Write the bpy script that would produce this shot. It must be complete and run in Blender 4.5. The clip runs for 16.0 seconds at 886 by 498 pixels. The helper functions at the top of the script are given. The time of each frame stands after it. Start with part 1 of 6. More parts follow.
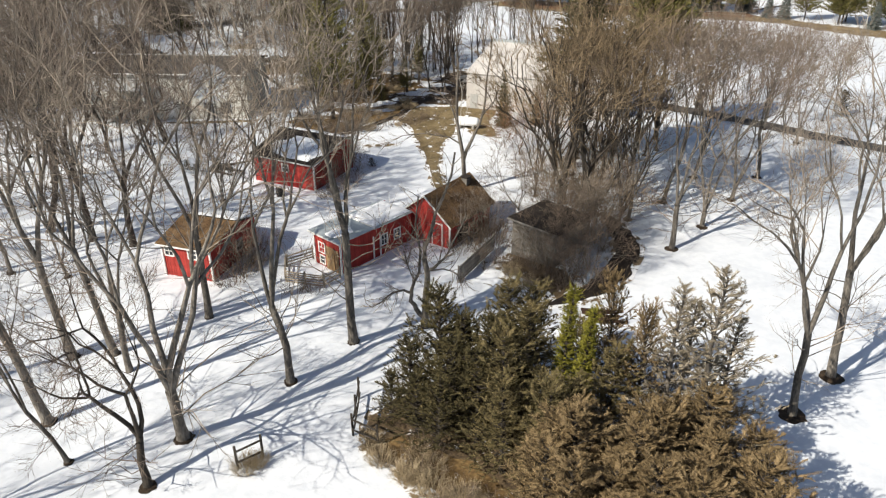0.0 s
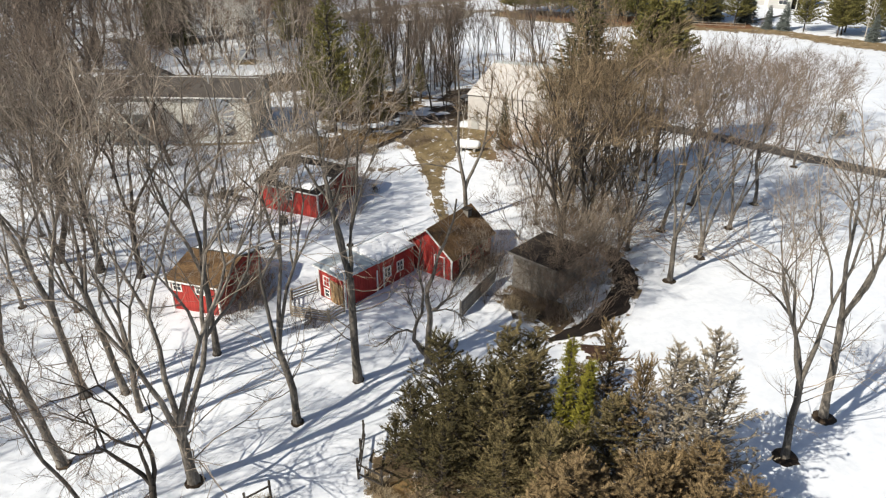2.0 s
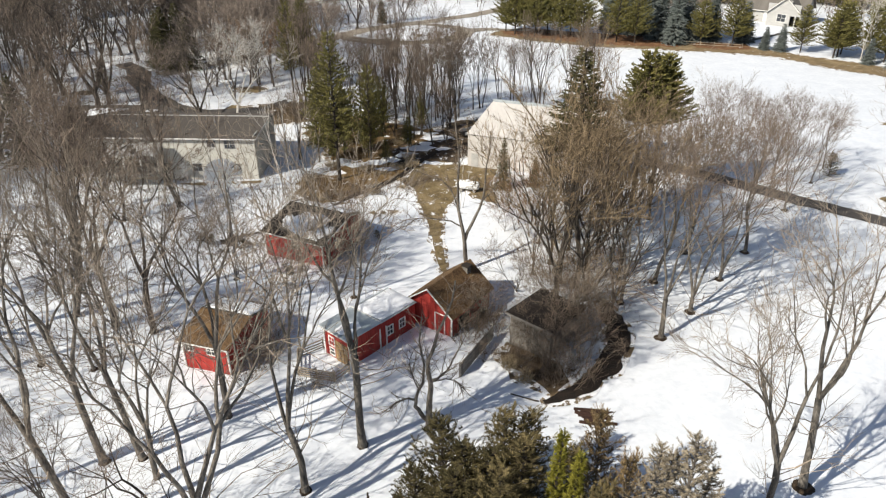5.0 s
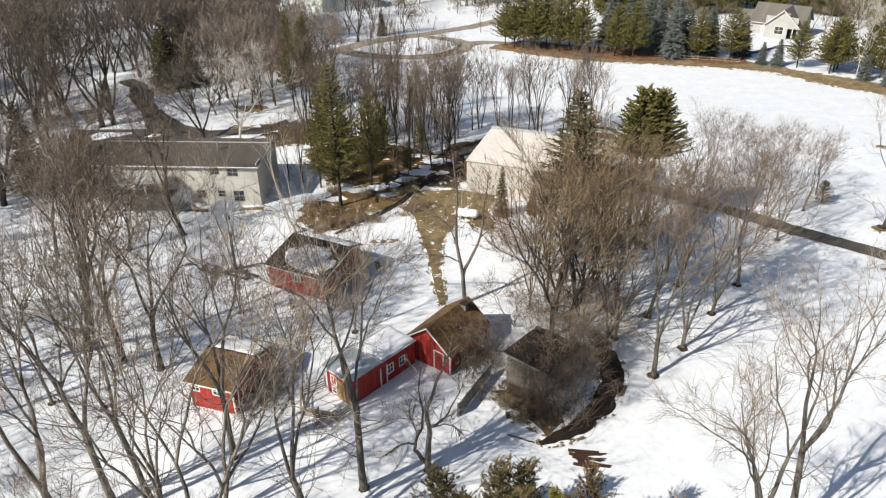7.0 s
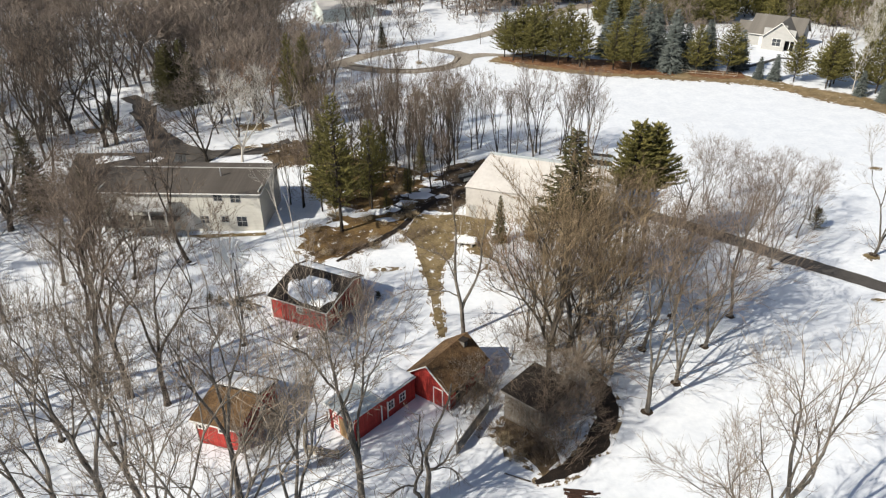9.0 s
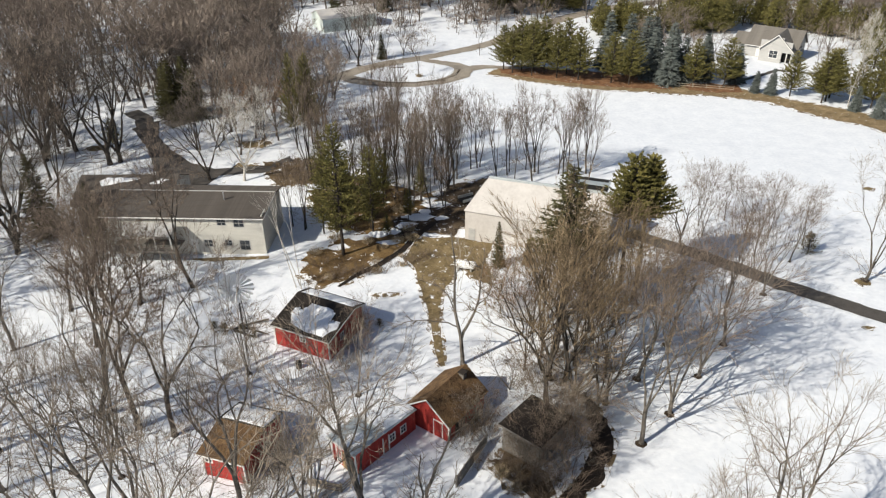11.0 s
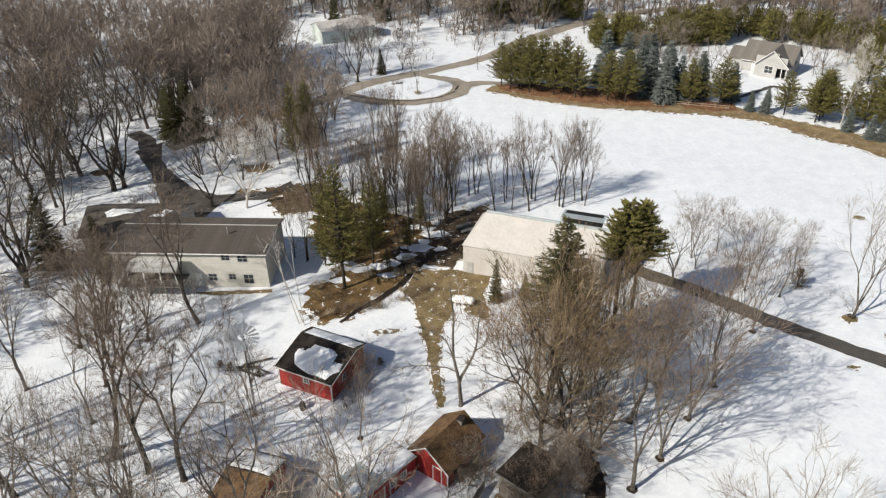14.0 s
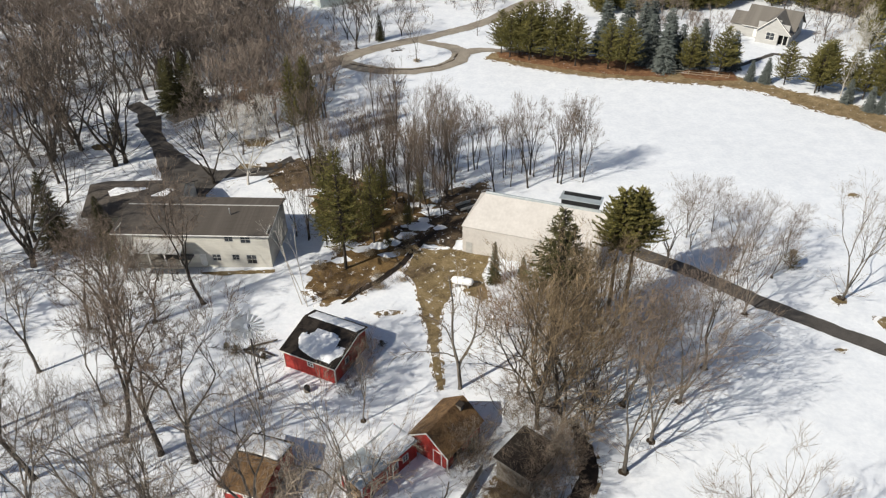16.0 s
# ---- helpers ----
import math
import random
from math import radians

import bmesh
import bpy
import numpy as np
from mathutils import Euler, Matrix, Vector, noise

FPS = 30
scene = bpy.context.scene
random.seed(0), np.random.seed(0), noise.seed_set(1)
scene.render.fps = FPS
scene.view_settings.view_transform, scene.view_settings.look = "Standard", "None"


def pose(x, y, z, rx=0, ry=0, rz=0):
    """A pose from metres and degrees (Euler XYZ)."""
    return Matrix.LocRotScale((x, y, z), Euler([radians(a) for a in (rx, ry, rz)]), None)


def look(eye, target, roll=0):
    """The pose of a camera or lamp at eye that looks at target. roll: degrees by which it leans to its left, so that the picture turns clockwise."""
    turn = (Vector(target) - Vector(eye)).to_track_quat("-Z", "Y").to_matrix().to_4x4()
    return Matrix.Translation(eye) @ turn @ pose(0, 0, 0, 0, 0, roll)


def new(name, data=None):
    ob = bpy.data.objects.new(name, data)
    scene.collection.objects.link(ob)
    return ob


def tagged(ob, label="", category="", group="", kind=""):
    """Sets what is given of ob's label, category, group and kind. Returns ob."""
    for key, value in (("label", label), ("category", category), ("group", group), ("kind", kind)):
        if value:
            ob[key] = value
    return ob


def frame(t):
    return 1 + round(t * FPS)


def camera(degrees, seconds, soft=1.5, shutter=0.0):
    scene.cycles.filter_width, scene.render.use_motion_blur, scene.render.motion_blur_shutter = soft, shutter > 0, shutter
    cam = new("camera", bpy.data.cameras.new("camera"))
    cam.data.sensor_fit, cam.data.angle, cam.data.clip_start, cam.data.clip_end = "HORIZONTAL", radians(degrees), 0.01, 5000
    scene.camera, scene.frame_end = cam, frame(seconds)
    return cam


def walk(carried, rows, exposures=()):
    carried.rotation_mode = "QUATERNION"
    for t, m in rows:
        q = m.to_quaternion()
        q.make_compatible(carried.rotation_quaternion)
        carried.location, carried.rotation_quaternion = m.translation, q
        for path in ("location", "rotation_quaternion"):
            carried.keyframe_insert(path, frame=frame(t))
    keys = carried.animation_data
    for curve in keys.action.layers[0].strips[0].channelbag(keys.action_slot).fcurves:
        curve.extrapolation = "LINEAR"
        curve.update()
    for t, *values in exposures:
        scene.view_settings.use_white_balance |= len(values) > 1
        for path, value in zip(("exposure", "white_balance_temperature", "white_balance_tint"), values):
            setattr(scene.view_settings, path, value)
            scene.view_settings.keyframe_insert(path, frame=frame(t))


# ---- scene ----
cam = camera(62.8, 16.0, 1.2)
METRES, EYE, TILT, LEAN, TURN = 33.0, 26.7, -28.0, 0.0, 0.0
ROWS = [
    (0.0, 0.0, 0.0, 0.0, -0.0, 0.0, -0.0),
    (0.5, -0.0006, -0.0077, 0.02, 0.03, -0.05, 0.03),
    (1.0, -0.0006, -0.0154, 0.0408, 0.05, -0.14, 0.07),
    (1.5, -0.0004, -0.0239, 0.063, 0.1, -0.21, 0.11),
    (2.0, -0.0009, -0.0338, 0.0877, 0.13, -0.3, 0.15),
    (2.5, 0.0, -0.044, 0.1128, 0.17, -0.37, 0.2),
    (3.0, -0.0002, -0.0554, 0.1391, 0.19, -0.5, 0.21),
    (3.5, 0.001, -0.067, 0.1675, 0.24, -0.6, 0.26),
    (4.0, 0.0024, -0.0795, 0.1968, 0.27, -0.72, 0.28),
    (6.5, 0.0105, -0.1413, 0.3475, 0.37, -1.36, 0.37),
    (7.0, 0.0126, -0.1526, 0.3777, 0.39, -1.47, 0.41),
    (7.5, 0.0149, -0.1639, 0.409, 0.41, -1.61, 0.44),
    (8.0, 0.0162, -0.1748, 0.4399, 0.43, -1.73, 0.47),
    (8.5, 0.0176, -0.1857, 0.4713, 0.45, -1.87, 0.5),
    (9.0, 0.0187, -0.1964, 0.5016, 0.45, -1.99, 0.51),
    (11.5, 0.0221, -0.2534, 0.6505, 0.43, -2.62, 0.6),
    (12.0, 0.0241, -0.2634, 0.6822, 0.44, -2.77, 0.64),
    (12.5, 0.025, -0.2732, 0.7143, 0.42, -2.91, 0.66),
    (13.0, 0.0258, -0.2834, 0.7463, 0.42, -3.06, 0.69),
    (13.5, 0.0259, -0.2934, 0.7784, 0.39, -3.21, 0.69),
    (14.0, 0.0255, -0.3041, 0.8105, 0.37, -3.46, 0.71),
    (14.5, 0.0252, -0.3138, 0.8416, 0.35, -3.93, 0.73),
    (15.0, 0.0254, -0.3236, 0.8736, 0.33, -4.9, 0.74),
    (15.5, 0.0255, -0.3334, 0.9058, 0.31, -6.11, 0.75),
    (16.0, 0.0263, -0.3431, 0.9379, 0.31, -7.34, 0.77),
]
walk(cam, [(t, pose(0, 0, EYE, TILT, LEAN, TURN) @ pose(METRES * x, METRES * y, METRES * z, 90 + pitch, roll, yaw)) for t, x, y, z, yaw, pitch, roll in ROWS], [(0, 0.21), (4, 0.22), (9, 0.16), (12, 0.07), (16, 0.0)])

# ---- light ----
SUN_UP, SUN_WAY = 38.0, 33.0  # the sun's height, and the way in which shadows fall, from +x towards +y
world = bpy.data.worlds.new("sky")
scene.world = world
world.use_nodes = True
wn = world.node_tree.nodes
sky = wn.new("ShaderNodeTexSky")
sky.sky_type, sky.sun_disc = "NISHITA", False
sky.sun_elevation, sky.sun_rotation = radians(SUN_UP), radians(270 - SUN_WAY)
wn["Background"].inputs["Strength"].default_value = 0.08
world.node_tree.links.new(sky.outputs[0], wn["Background"].inputs["Color"])
sun = new("sun", bpy.data.lights.new("sun", "SUN"))
sun.data.energy, sun.data.angle, sun.data.color = 5.25, radians(0.5), (1.0, 0.945, 0.832)
a, e = radians(SUN_WAY), radians(SUN_UP)
sun.matrix_world = look((-60, -60, 80), Vector((-60, -60, 80)) + Vector((math.cos(a) * math.cos(e), math.sin(a) * math.cos(e), -math.sin(e))))


# ---- materials ----
def material(name, colours, size=1.0, rough=0.85, bump=0.0, fine=None, metal=0.0, vary=0.0, island=False, stretch=(1, 1, 1), world_space=False, spec=0.3, flecks=0.0):
    """A noise-mixed surface. colours: two or three; size: metres of the large variation; fine: metres of the small one; vary: spread of value from piece to piece; flecks: share of leftover snow."""
    m = bpy.data.materials.new(name)
    m.use_nodes = True
    nt = m.node_tree
    n, link = nt.nodes, nt.links.new
    b = n["Principled BSDF"]
    b.inputs["Roughness"].default_value, b.inputs["Metallic"].default_value = rough, metal
    b.inputs["Specular IOR Level"].default_value = spec
    if world_space:
        place = n.new("ShaderNodeNewGeometry").outputs["Position"]
    else:
        place = n.new("ShaderNodeTexCoord").outputs["Object"]
    mapping = n.new("ShaderNodeMapping")
    mapping.inputs["Scale"].default_value = stretch
    link(place, mapping.inputs["Vector"])
    big = n.new("ShaderNodeTexNoise")
    big.inputs["Scale"].default_value, big.inputs["Detail"].default_value, big.inputs["Roughness"].default_value = 1 / size, 4, 0.6
    link(mapping.outputs[0], big.inputs["Vector"])
    small = n.new("ShaderNodeTexNoise")
    small.inputs["Scale"].default_value, small.inputs["Detail"].default_value = 1 / (fine or size / 8), 3
    link(mapping.outputs[0], small.inputs["Vector"])
    mixf = n.new("ShaderNodeMath")
    mixf.operation = "MULTIPLY_ADD"
    mixf.inputs[1].default_value = 0.45
    link(small.outputs["Fac"], mixf.inputs[0])
    half = n.new("ShaderNodeMath")
    half.operation = "MULTIPLY"
    half.inputs[1].default_value = 0.55
    link(big.outputs["Fac"], half.inputs[0])
    link(half.outputs[0], mixf.inputs[2])
    ramp = n.new("ShaderNodeValToRGB")
    el = ramp.color_ramp.elements
    el[0].position, el[1].position = 0.36, 0.64
    el[0].color, el[1].color = (*colours[0], 1), (*colours[-1], 1)
    if len(colours) == 3:
        el.new(0.5).color = (*colours[1], 1)
    link(mixf.outputs[0], ramp.inputs["Fac"])
    out = ramp.outputs["Color"]
    if vary:
        hsv = n.new("ShaderNodeHueSaturation")
        rnd = n.new("ShaderNodeMapRange")
        rnd.inputs["To Min"].default_value, rnd.inputs["To Max"].default_value = 1 - vary, 1 + vary
        link(n.new("ShaderNodeNewGeometry").outputs["Random Per Island"] if island else n.new("ShaderNodeObjectInfo").outputs["Random"], rnd.inputs["Value"])
        link(rnd.outputs[0], hsv.inputs["Value"])
        link(out, hsv.inputs["Color"])
        out = hsv.outputs[0]
    if flecks:
        spots = n.new("ShaderNodeTexNoise")
        spots.inputs["Scale"].default_value, spots.inputs["Detail"].default_value, spots.inputs["Roughness"].default_value = 1.1, 6, 0.72
        link(place, spots.inputs["Vector"])
        cut = n.new("ShaderNodeMapRange")
        cut.inputs["From Min"].default_value, cut.inputs["From Max"].default_value = 0.64 - 0.28 * flecks, 0.68 - 0.28 * flecks
        link(spots.outputs["Fac"], cut.inputs["Value"])
        over = n.new("ShaderNodeMix")
        over.data_type = "RGBA"
        link(cut.outputs[0], over.inputs[0])
        link(out, over.inputs[6])
        over.inputs[7].default_value = (0.80, 0.805, 0.82, 1)
        out = over.outputs[2]
    link(out, b.inputs["Base Color"])
    if bump:
        bp = n.new("ShaderNodeBump")
        bp.inputs["Strength"].default_value, bp.inputs["Distance"].default_value = 1.0, bump
        link(mixf.outputs[0], bp.inputs["Height"])
        link(bp.outputs[0], b.inputs["Normal"])
    return m


SNOW = material("snow", [(0.672, 0.697, 0.738), (0.79, 0.808, 0.834)], 2.4, 0.6, 0.06, fine=0.5, world_space=True)
ROOF_SNOW = material("roof snow", [(0.80, 0.81, 0.83), (0.87, 0.87, 0.875)], 1.0, 0.6, 0.02, fine=0.3)
LITTER = material("leaf litter", [(0.05, 0.035, 0.022), (0.105, 0.072, 0.04), (0.18, 0.128, 0.072)], 1.2, 0.95, 0.04, fine=0.12, world_space=True, flecks=0.12)
GRASS = material("winter grass", [(0.08, 0.057, 0.028), (0.175, 0.128, 0.063), (0.285, 0.215, 0.118)], 2.2, 0.95, 0.04, fine=0.2, world_space=True, flecks=0.14)
# wet soil made near black, with the shade over it put into the colour
SHADED_MUD = material("wet soil with shade", [(0.008, 0.006, 0.005), (0.028, 0.019, 0.013)], 0.9, 0.8, 0.12, fine=0.15, world_space=True)
DARK_SOIL = material("dark leaf mould", [(0.022, 0.015, 0.010), (0.07, 0.048, 0.03)], 0.4, 0.95, 0.05, fine=0.1)
THAW = material("thawing dark soil", [(0.02, 0.014, 0.010), (0.06, 0.042, 0.026), (0.12, 0.085, 0.05)], 1.2, 0.9, 0.08, fine=0.2, world_space=True, flecks=0.16)
FRINGE = material("snow thinning over dead grass", [(0.07, 0.05, 0.03), (0.16, 0.115, 0.065), (0.27, 0.20, 0.12)], 1.5, 0.95, 0.04, fine=0.15, world_space=True, flecks=0.62)
ASPHALT = material("asphalt", [(0.05, 0.045, 0.041), (0.10, 0.09, 0.081)], 2.0, 0.85, 0.01, fine=0.12, world_space=True)
GRAVEL = material("gravel", [(0.20, 0.17, 0.135), (0.34, 0.30, 0.245)], 3.0, 0.9, 0.02, fine=0.2, world_space=True)
VERGE = material("dry verge grass", [(0.12, 0.083, 0.042), (0.205, 0.148, 0.078), (0.31, 0.232, 0.135)], 2.0, 0.95, 0.03, fine=0.3, world_space=True, flecks=0.05)
NEEDLES = material("fallen needles", [(0.055, 0.034, 0.015), (0.13, 0.08, 0.032), (0.235, 0.152, 0.064)], 2.0, 0.95, 0.04, fine=0.2, world_space=True, flecks=0.12)
RUSSET = material("russet needles", [(0.085, 0.042, 0.02), (0.175, 0.085, 0.04), (0.27, 0.15, 0.075)], 1.6, 0.95, 0.03, fine=0.25, world_space=True, flecks=0.03)
GREY_ROOF = material("grey shingles", [(0.125, 0.113, 0.098), (0.195, 0.178, 0.157)], 1.5, 0.9, 0.01, fine=0.2)
DARK_STEEL = material("weathered dark steel", [(0.05, 0.05, 0.05), (0.12, 0.118, 0.115)], 0.4, 0.6, metal=0.4)
BARK = material("bark", [(0.055, 0.047, 0.039), (0.135, 0.118, 0.099), (0.255, 0.225, 0.19)], 0.5, 0.95, 0.03, fine=0.07, stretch=(1, 1, 0.3), vary=0.25)
TWIG = material("twig", [(0.155, 0.126, 0.098), (0.315, 0.26, 0.204)], 2.0, 0.9, vary=0.4, island=True)
WOOD_BARK = material("shaded bark", [(0.07, 0.058, 0.048), (0.16, 0.135, 0.115)], 1.0, 0.95, fine=0.2)
WOOD_TWIG = material("woodland twig", [(0.15, 0.119, 0.096), (0.31, 0.252, 0.207)], 9.0, 0.95, fine=2.0)
GROVE_TWIG = material("brown grove twig", [(0.105, 0.076, 0.045), (0.285, 0.21, 0.128)], 2.0, 0.9, vary=0.45, island=True)
DARK_BARK = material("dark bark", [(0.03, 0.025, 0.02), (0.075, 0.062, 0.05)], 0.5, 0.95, 0.03, fine=0.07, vary=0.2)
WHITE_BARK = material("pale bark", [(0.35, 0.32, 0.28), (0.60, 0.57, 0.52)], 0.4, 0.9, 0.01, fine=0.1)
DARK_TWIG = material("dark twig", [(0.05, 0.041, 0.033), (0.125, 0.103, 0.083)], 2.0, 0.9, vary=0.2)
BRUSH_TWIG = material("dark brush stem", [(0.085, 0.062, 0.046), (0.215, 0.162, 0.12)], 1.5, 0.9, vary=0.4, island=True)
YARD_TWIG = material("dark brown twig", [(0.10, 0.076, 0.058), (0.245, 0.19, 0.148)], 2.0, 0.9, vary=0.4, island=True)
RED_TWIG = material("red brown twig", [(0.14, 0.078, 0.042), (0.29, 0.165, 0.092)], 2.0, 0.9, vary=0.2)
PINE = material("pine needles", [(0.055, 0.052, 0.016), (0.125, 0.113, 0.032), (0.21, 0.178, 0.055)], 1.4, 0.75, vary=0.4, island=True, fine=0.3)
SPRUCE = material("spruce needles", [(0.034, 0.034, 0.012), (0.088, 0.08, 0.028)], 1.2, 0.75, vary=0.35, island=True, fine=0.3)
BLUE_SPRUCE = material("blue spruce needles", [(0.07, 0.082, 0.074), (0.15, 0.166, 0.152)], 1.2, 0.75, vary=0.2, fine=0.3)
CEDAR = material("bronze cedar", [(0.09, 0.064, 0.03), (0.185, 0.128, 0.062), (0.31, 0.222, 0.118)], 0.9, 0.85, vary=0.45, island=True, fine=0.25)
CEDAR_MID = material("olive bronze cedar", [(0.05, 0.045, 0.018), (0.125, 0.098, 0.042), (0.24, 0.185, 0.088)], 0.9, 0.85, vary=0.45, island=True, fine=0.25)
CEDAR_PALE = material("pale thin cedar", [(0.14, 0.115, 0.078), (0.27, 0.225, 0.158), (0.45, 0.385, 0.29)], 0.9, 0.85, vary=0.45, island=True, fine=0.25)
CEDAR_DARK = material("dark cedar", [(0.03, 0.026, 0.011), (0.082, 0.068, 0.028), (0.165, 0.128, 0.056)], 0.9, 0.85, vary=0.45, island=True, fine=0.25)
ARBOR = material("yellow green arborvitae", [(0.12, 0.115, 0.014), (0.28, 0.25, 0.036)], 0.7, 0.8, vary=0.35, island=True, fine=0.2)
DRY_STEMS = material("dry stems", [(0.28, 0.215, 0.13), (0.48, 0.385, 0.25)], 1.0, 0.9, vary=0.2)
RED = material("red board paint", [(0.20, 0.022, 0.018), (0.335, 0.034, 0.027), (0.42, 0.06, 0.044)], 0.9, 0.75, 0.004, fine=0.12, stretch=(1, 1, 0.25), vary=0.16)
WHITE = material("white trim paint", [(0.62, 0.60, 0.56), (0.80, 0.79, 0.76)], 0.6, 0.6, 0.002, fine=0.1)
WEATHERED = material("weathered grey boards", [(0.10, 0.09, 0.08), (0.19, 0.175, 0.155), (0.27, 0.25, 0.22)], 0.6, 0.9, 0.01, fine=0.08, stretch=(1, 1, 0.2), vary=0.25)
PALE_BOARD = material("pale bare boards", [(0.22, 0.18, 0.135), (0.34, 0.285, 0.215), (0.45, 0.385, 0.30)], 0.5, 0.9, 0.006, fine=0.07, vary=0.2)
TAN_WOOD = material("bare tan plywood", [(0.24, 0.145, 0.07), (0.42, 0.28, 0.14)], 0.5, 0.8, 0.003, fine=0.06, stretch=(3, 3, 0.4))
SHINGLE = material("dark brown shingles", [(0.017, 0.013, 0.010), (0.042, 0.033, 0.027)], 1.2, 0.9, 0.02, fine=0.18)
MOSSY = material("shingles under old leaves", [(0.055, 0.031, 0.016), (0.135, 0.079, 0.038), (0.215, 0.135, 0.066)], 0.7, 0.95, 0.16, fine=0.12)
HOUSE_ROOF = material("brown asphalt shingles", [(0.07, 0.06, 0.051), (0.118, 0.102, 0.088)], 2.5, 0.92, 0.01, fine=0.2)
METAL_ROOF = material("grey sheet metal", [(0.38, 0.42, 0.43), (0.52, 0.555, 0.56)], 1.5, 0.45, 0.003, fine=0.3, metal=0.3)
CREAM = material("cream siding", [(0.47, 0.455, 0.405), (0.575, 0.555, 0.50)], 1.5, 0.7, 0.003, fine=0.2, stretch=(1, 1, 4))
BARN_METAL = material("off white barn steel", [(0.47, 0.44, 0.41), (0.56, 0.53, 0.495)], 2.0, 0.55, 0.004, fine=0.4)
GREY_SIDING = material("pale grey siding", [(0.36, 0.355, 0.34), (0.46, 0.45, 0.43)], 1.5, 0.7, 0.003, fine=0.2, stretch=(1, 1, 4))
PALE_GREEN = material("pale green steel", [(0.50, 0.55, 0.51), (0.62, 0.66, 0.62)], 2.0, 0.5, 0.003, fine=0.4)
DARK = material("dark opening", [(0.010, 0.010, 0.011), (0.022, 0.022, 0.022)], 1.0, 0.9)
CONCRETE = material("concrete", [(0.24, 0.23, 0.21), (0.36, 0.345, 0.32)], 0.8, 0.9, 0.005, fine=0.1)
WHITE_STEEL = material("pale painted steel", [(0.72, 0.73, 0.73), (0.84, 0.84, 0.83)], 0.4, 0.45, metal=0.1)
GALVANISED = material("galvanised steel", [(0.42, 0.43, 0.44), (0.60, 0.61, 0.62)], 0.4, 0.4, metal=0.7)
TANK_WHITE = material("white enamel", [(0.78, 0.78, 0.77), (0.86, 0.86, 0.85)], 1.0, 0.3)
GLASS = material("window glass", [(0.02, 0.025, 0.03), (0.035, 0.04, 0.048)], 0.8, 0.06, spec=0.8)


# ---- building blocks ----
def smooth(v):
    v = min(1.0, max(0.0, v))
    return v * v * (3 - 2 * v)


def lie(x, y):
    """The height of the ground."""
    far = smooth((138 - y) / 43)
    roll = 0.10 * noise.noise(Vector((x / 14, y / 14, 3.1))) + 0.04 * noise.noise(Vector((x / 4, y / 4, 9.7)))
    return -0.2 + 0.025 * min(40, max(-40, x)) * far + roll


def mesh_object(name, verts, faces, mats, parent=None, slots=None, flat=True):
    me = bpy.data.meshes.new(name)
    me.from_pydata(verts, [], faces)
    for m in mats if isinstance(mats, (list, tuple)) else [mats]:
        me.materials.append(m)
    if slots is not None:
        me.polygons.foreach_set("material_index", slots)
    if not flat:
        me.polygons.foreach_set("use_smooth", [True] * len(me.polygons))
    me.update()
    ob = new(name, me)
    if parent:
        ob.parent = parent
    return ob


def part(name, bm, mat, parent=None, label=""):
    me = bpy.data.meshes.new(name)
    bm.to_mesh(me)
    bm.free()
    me.materials.append(mat)
    ob = new(name, me)
    if parent:
        ob.parent = parent
    if label:
        tagged(ob, label)
    return ob


def add_box(bm, x0, y0, z0, x1, y1, z1, bevel=0.0, m=None):
    v = [bm.verts.new((x, y, z)) for x in (x0, x1) for y in (y0, y1) for z in (z0, z1)]
    fs = [bm.faces.new([v[i] for i in q]) for q in ((0, 1, 3, 2), (4, 6, 7, 5), (0, 4, 5, 1), (2, 3, 7, 6), (0, 2, 6, 4), (1, 5, 7, 3))]
    if m:
        bmesh.ops.transform(bm, matrix=m, verts=v)
    if bevel:
        bmesh.ops.bevel(bm, geom=list({ed for f in fs for ed in f.edges}), offset=bevel, segments=1, affect="EDGES")


def box(name, parent, mat, x0, y0, z0, x1, y1, z1, bevel=0.01, label=""):
    bm = bmesh.new()
    add_box(bm, x0, y0, z0, x1, y1, z1, bevel)
    return part(name, bm, mat, parent, label)


def beam(name, parent, mat, p, q, w=0.08, label=""):
    """A square bar from p to q."""
    p, q = Vector(p), Vector(q)
    bm = bmesh.new()
    add_box(bm, -w / 2, -w / 2, 0, w / 2, w / 2, (q - p).length, 0.1 * w, Matrix.Translation(p) @ (q - p).to_track_quat("Z", "Y").to_matrix().to_4x4())
    return part(name, bm, mat, parent, label)


def base(name, x, y, rz=0, z=None):
    ob = new(name)
    ob.matrix_world = pose(x, y, lie(x, y) if z is None else z, 0, 0, rz)
    return ob


def outline(points, wobble=0.5, step=0.7, seed=0.0):
    """A closed outline drawn through the points with an uneven edge."""
    out = []
    for i, p in enumerate(points):
        q = points[(i + 1) % len(points)]
        k = max(1, int(math.dist(p, q) / step))
        for j in range(k):
            x, y = p[0] + (q[0] - p[0]) * j / k, p[1] + (q[1] - p[1]) * j / k
            out.append((x + wobble * (noise.noise(Vector((x / 1.6, y / 1.6, seed))) + 0.5 * noise.noise(Vector((x / 0.5, y / 0.5, seed)))),
                        y + wobble * (noise.noise(Vector((x / 1.6, y / 1.6, seed + 7))) + 0.5 * noise.noise(Vector((x / 0.5, y / 0.5, seed + 7))))))
    return out


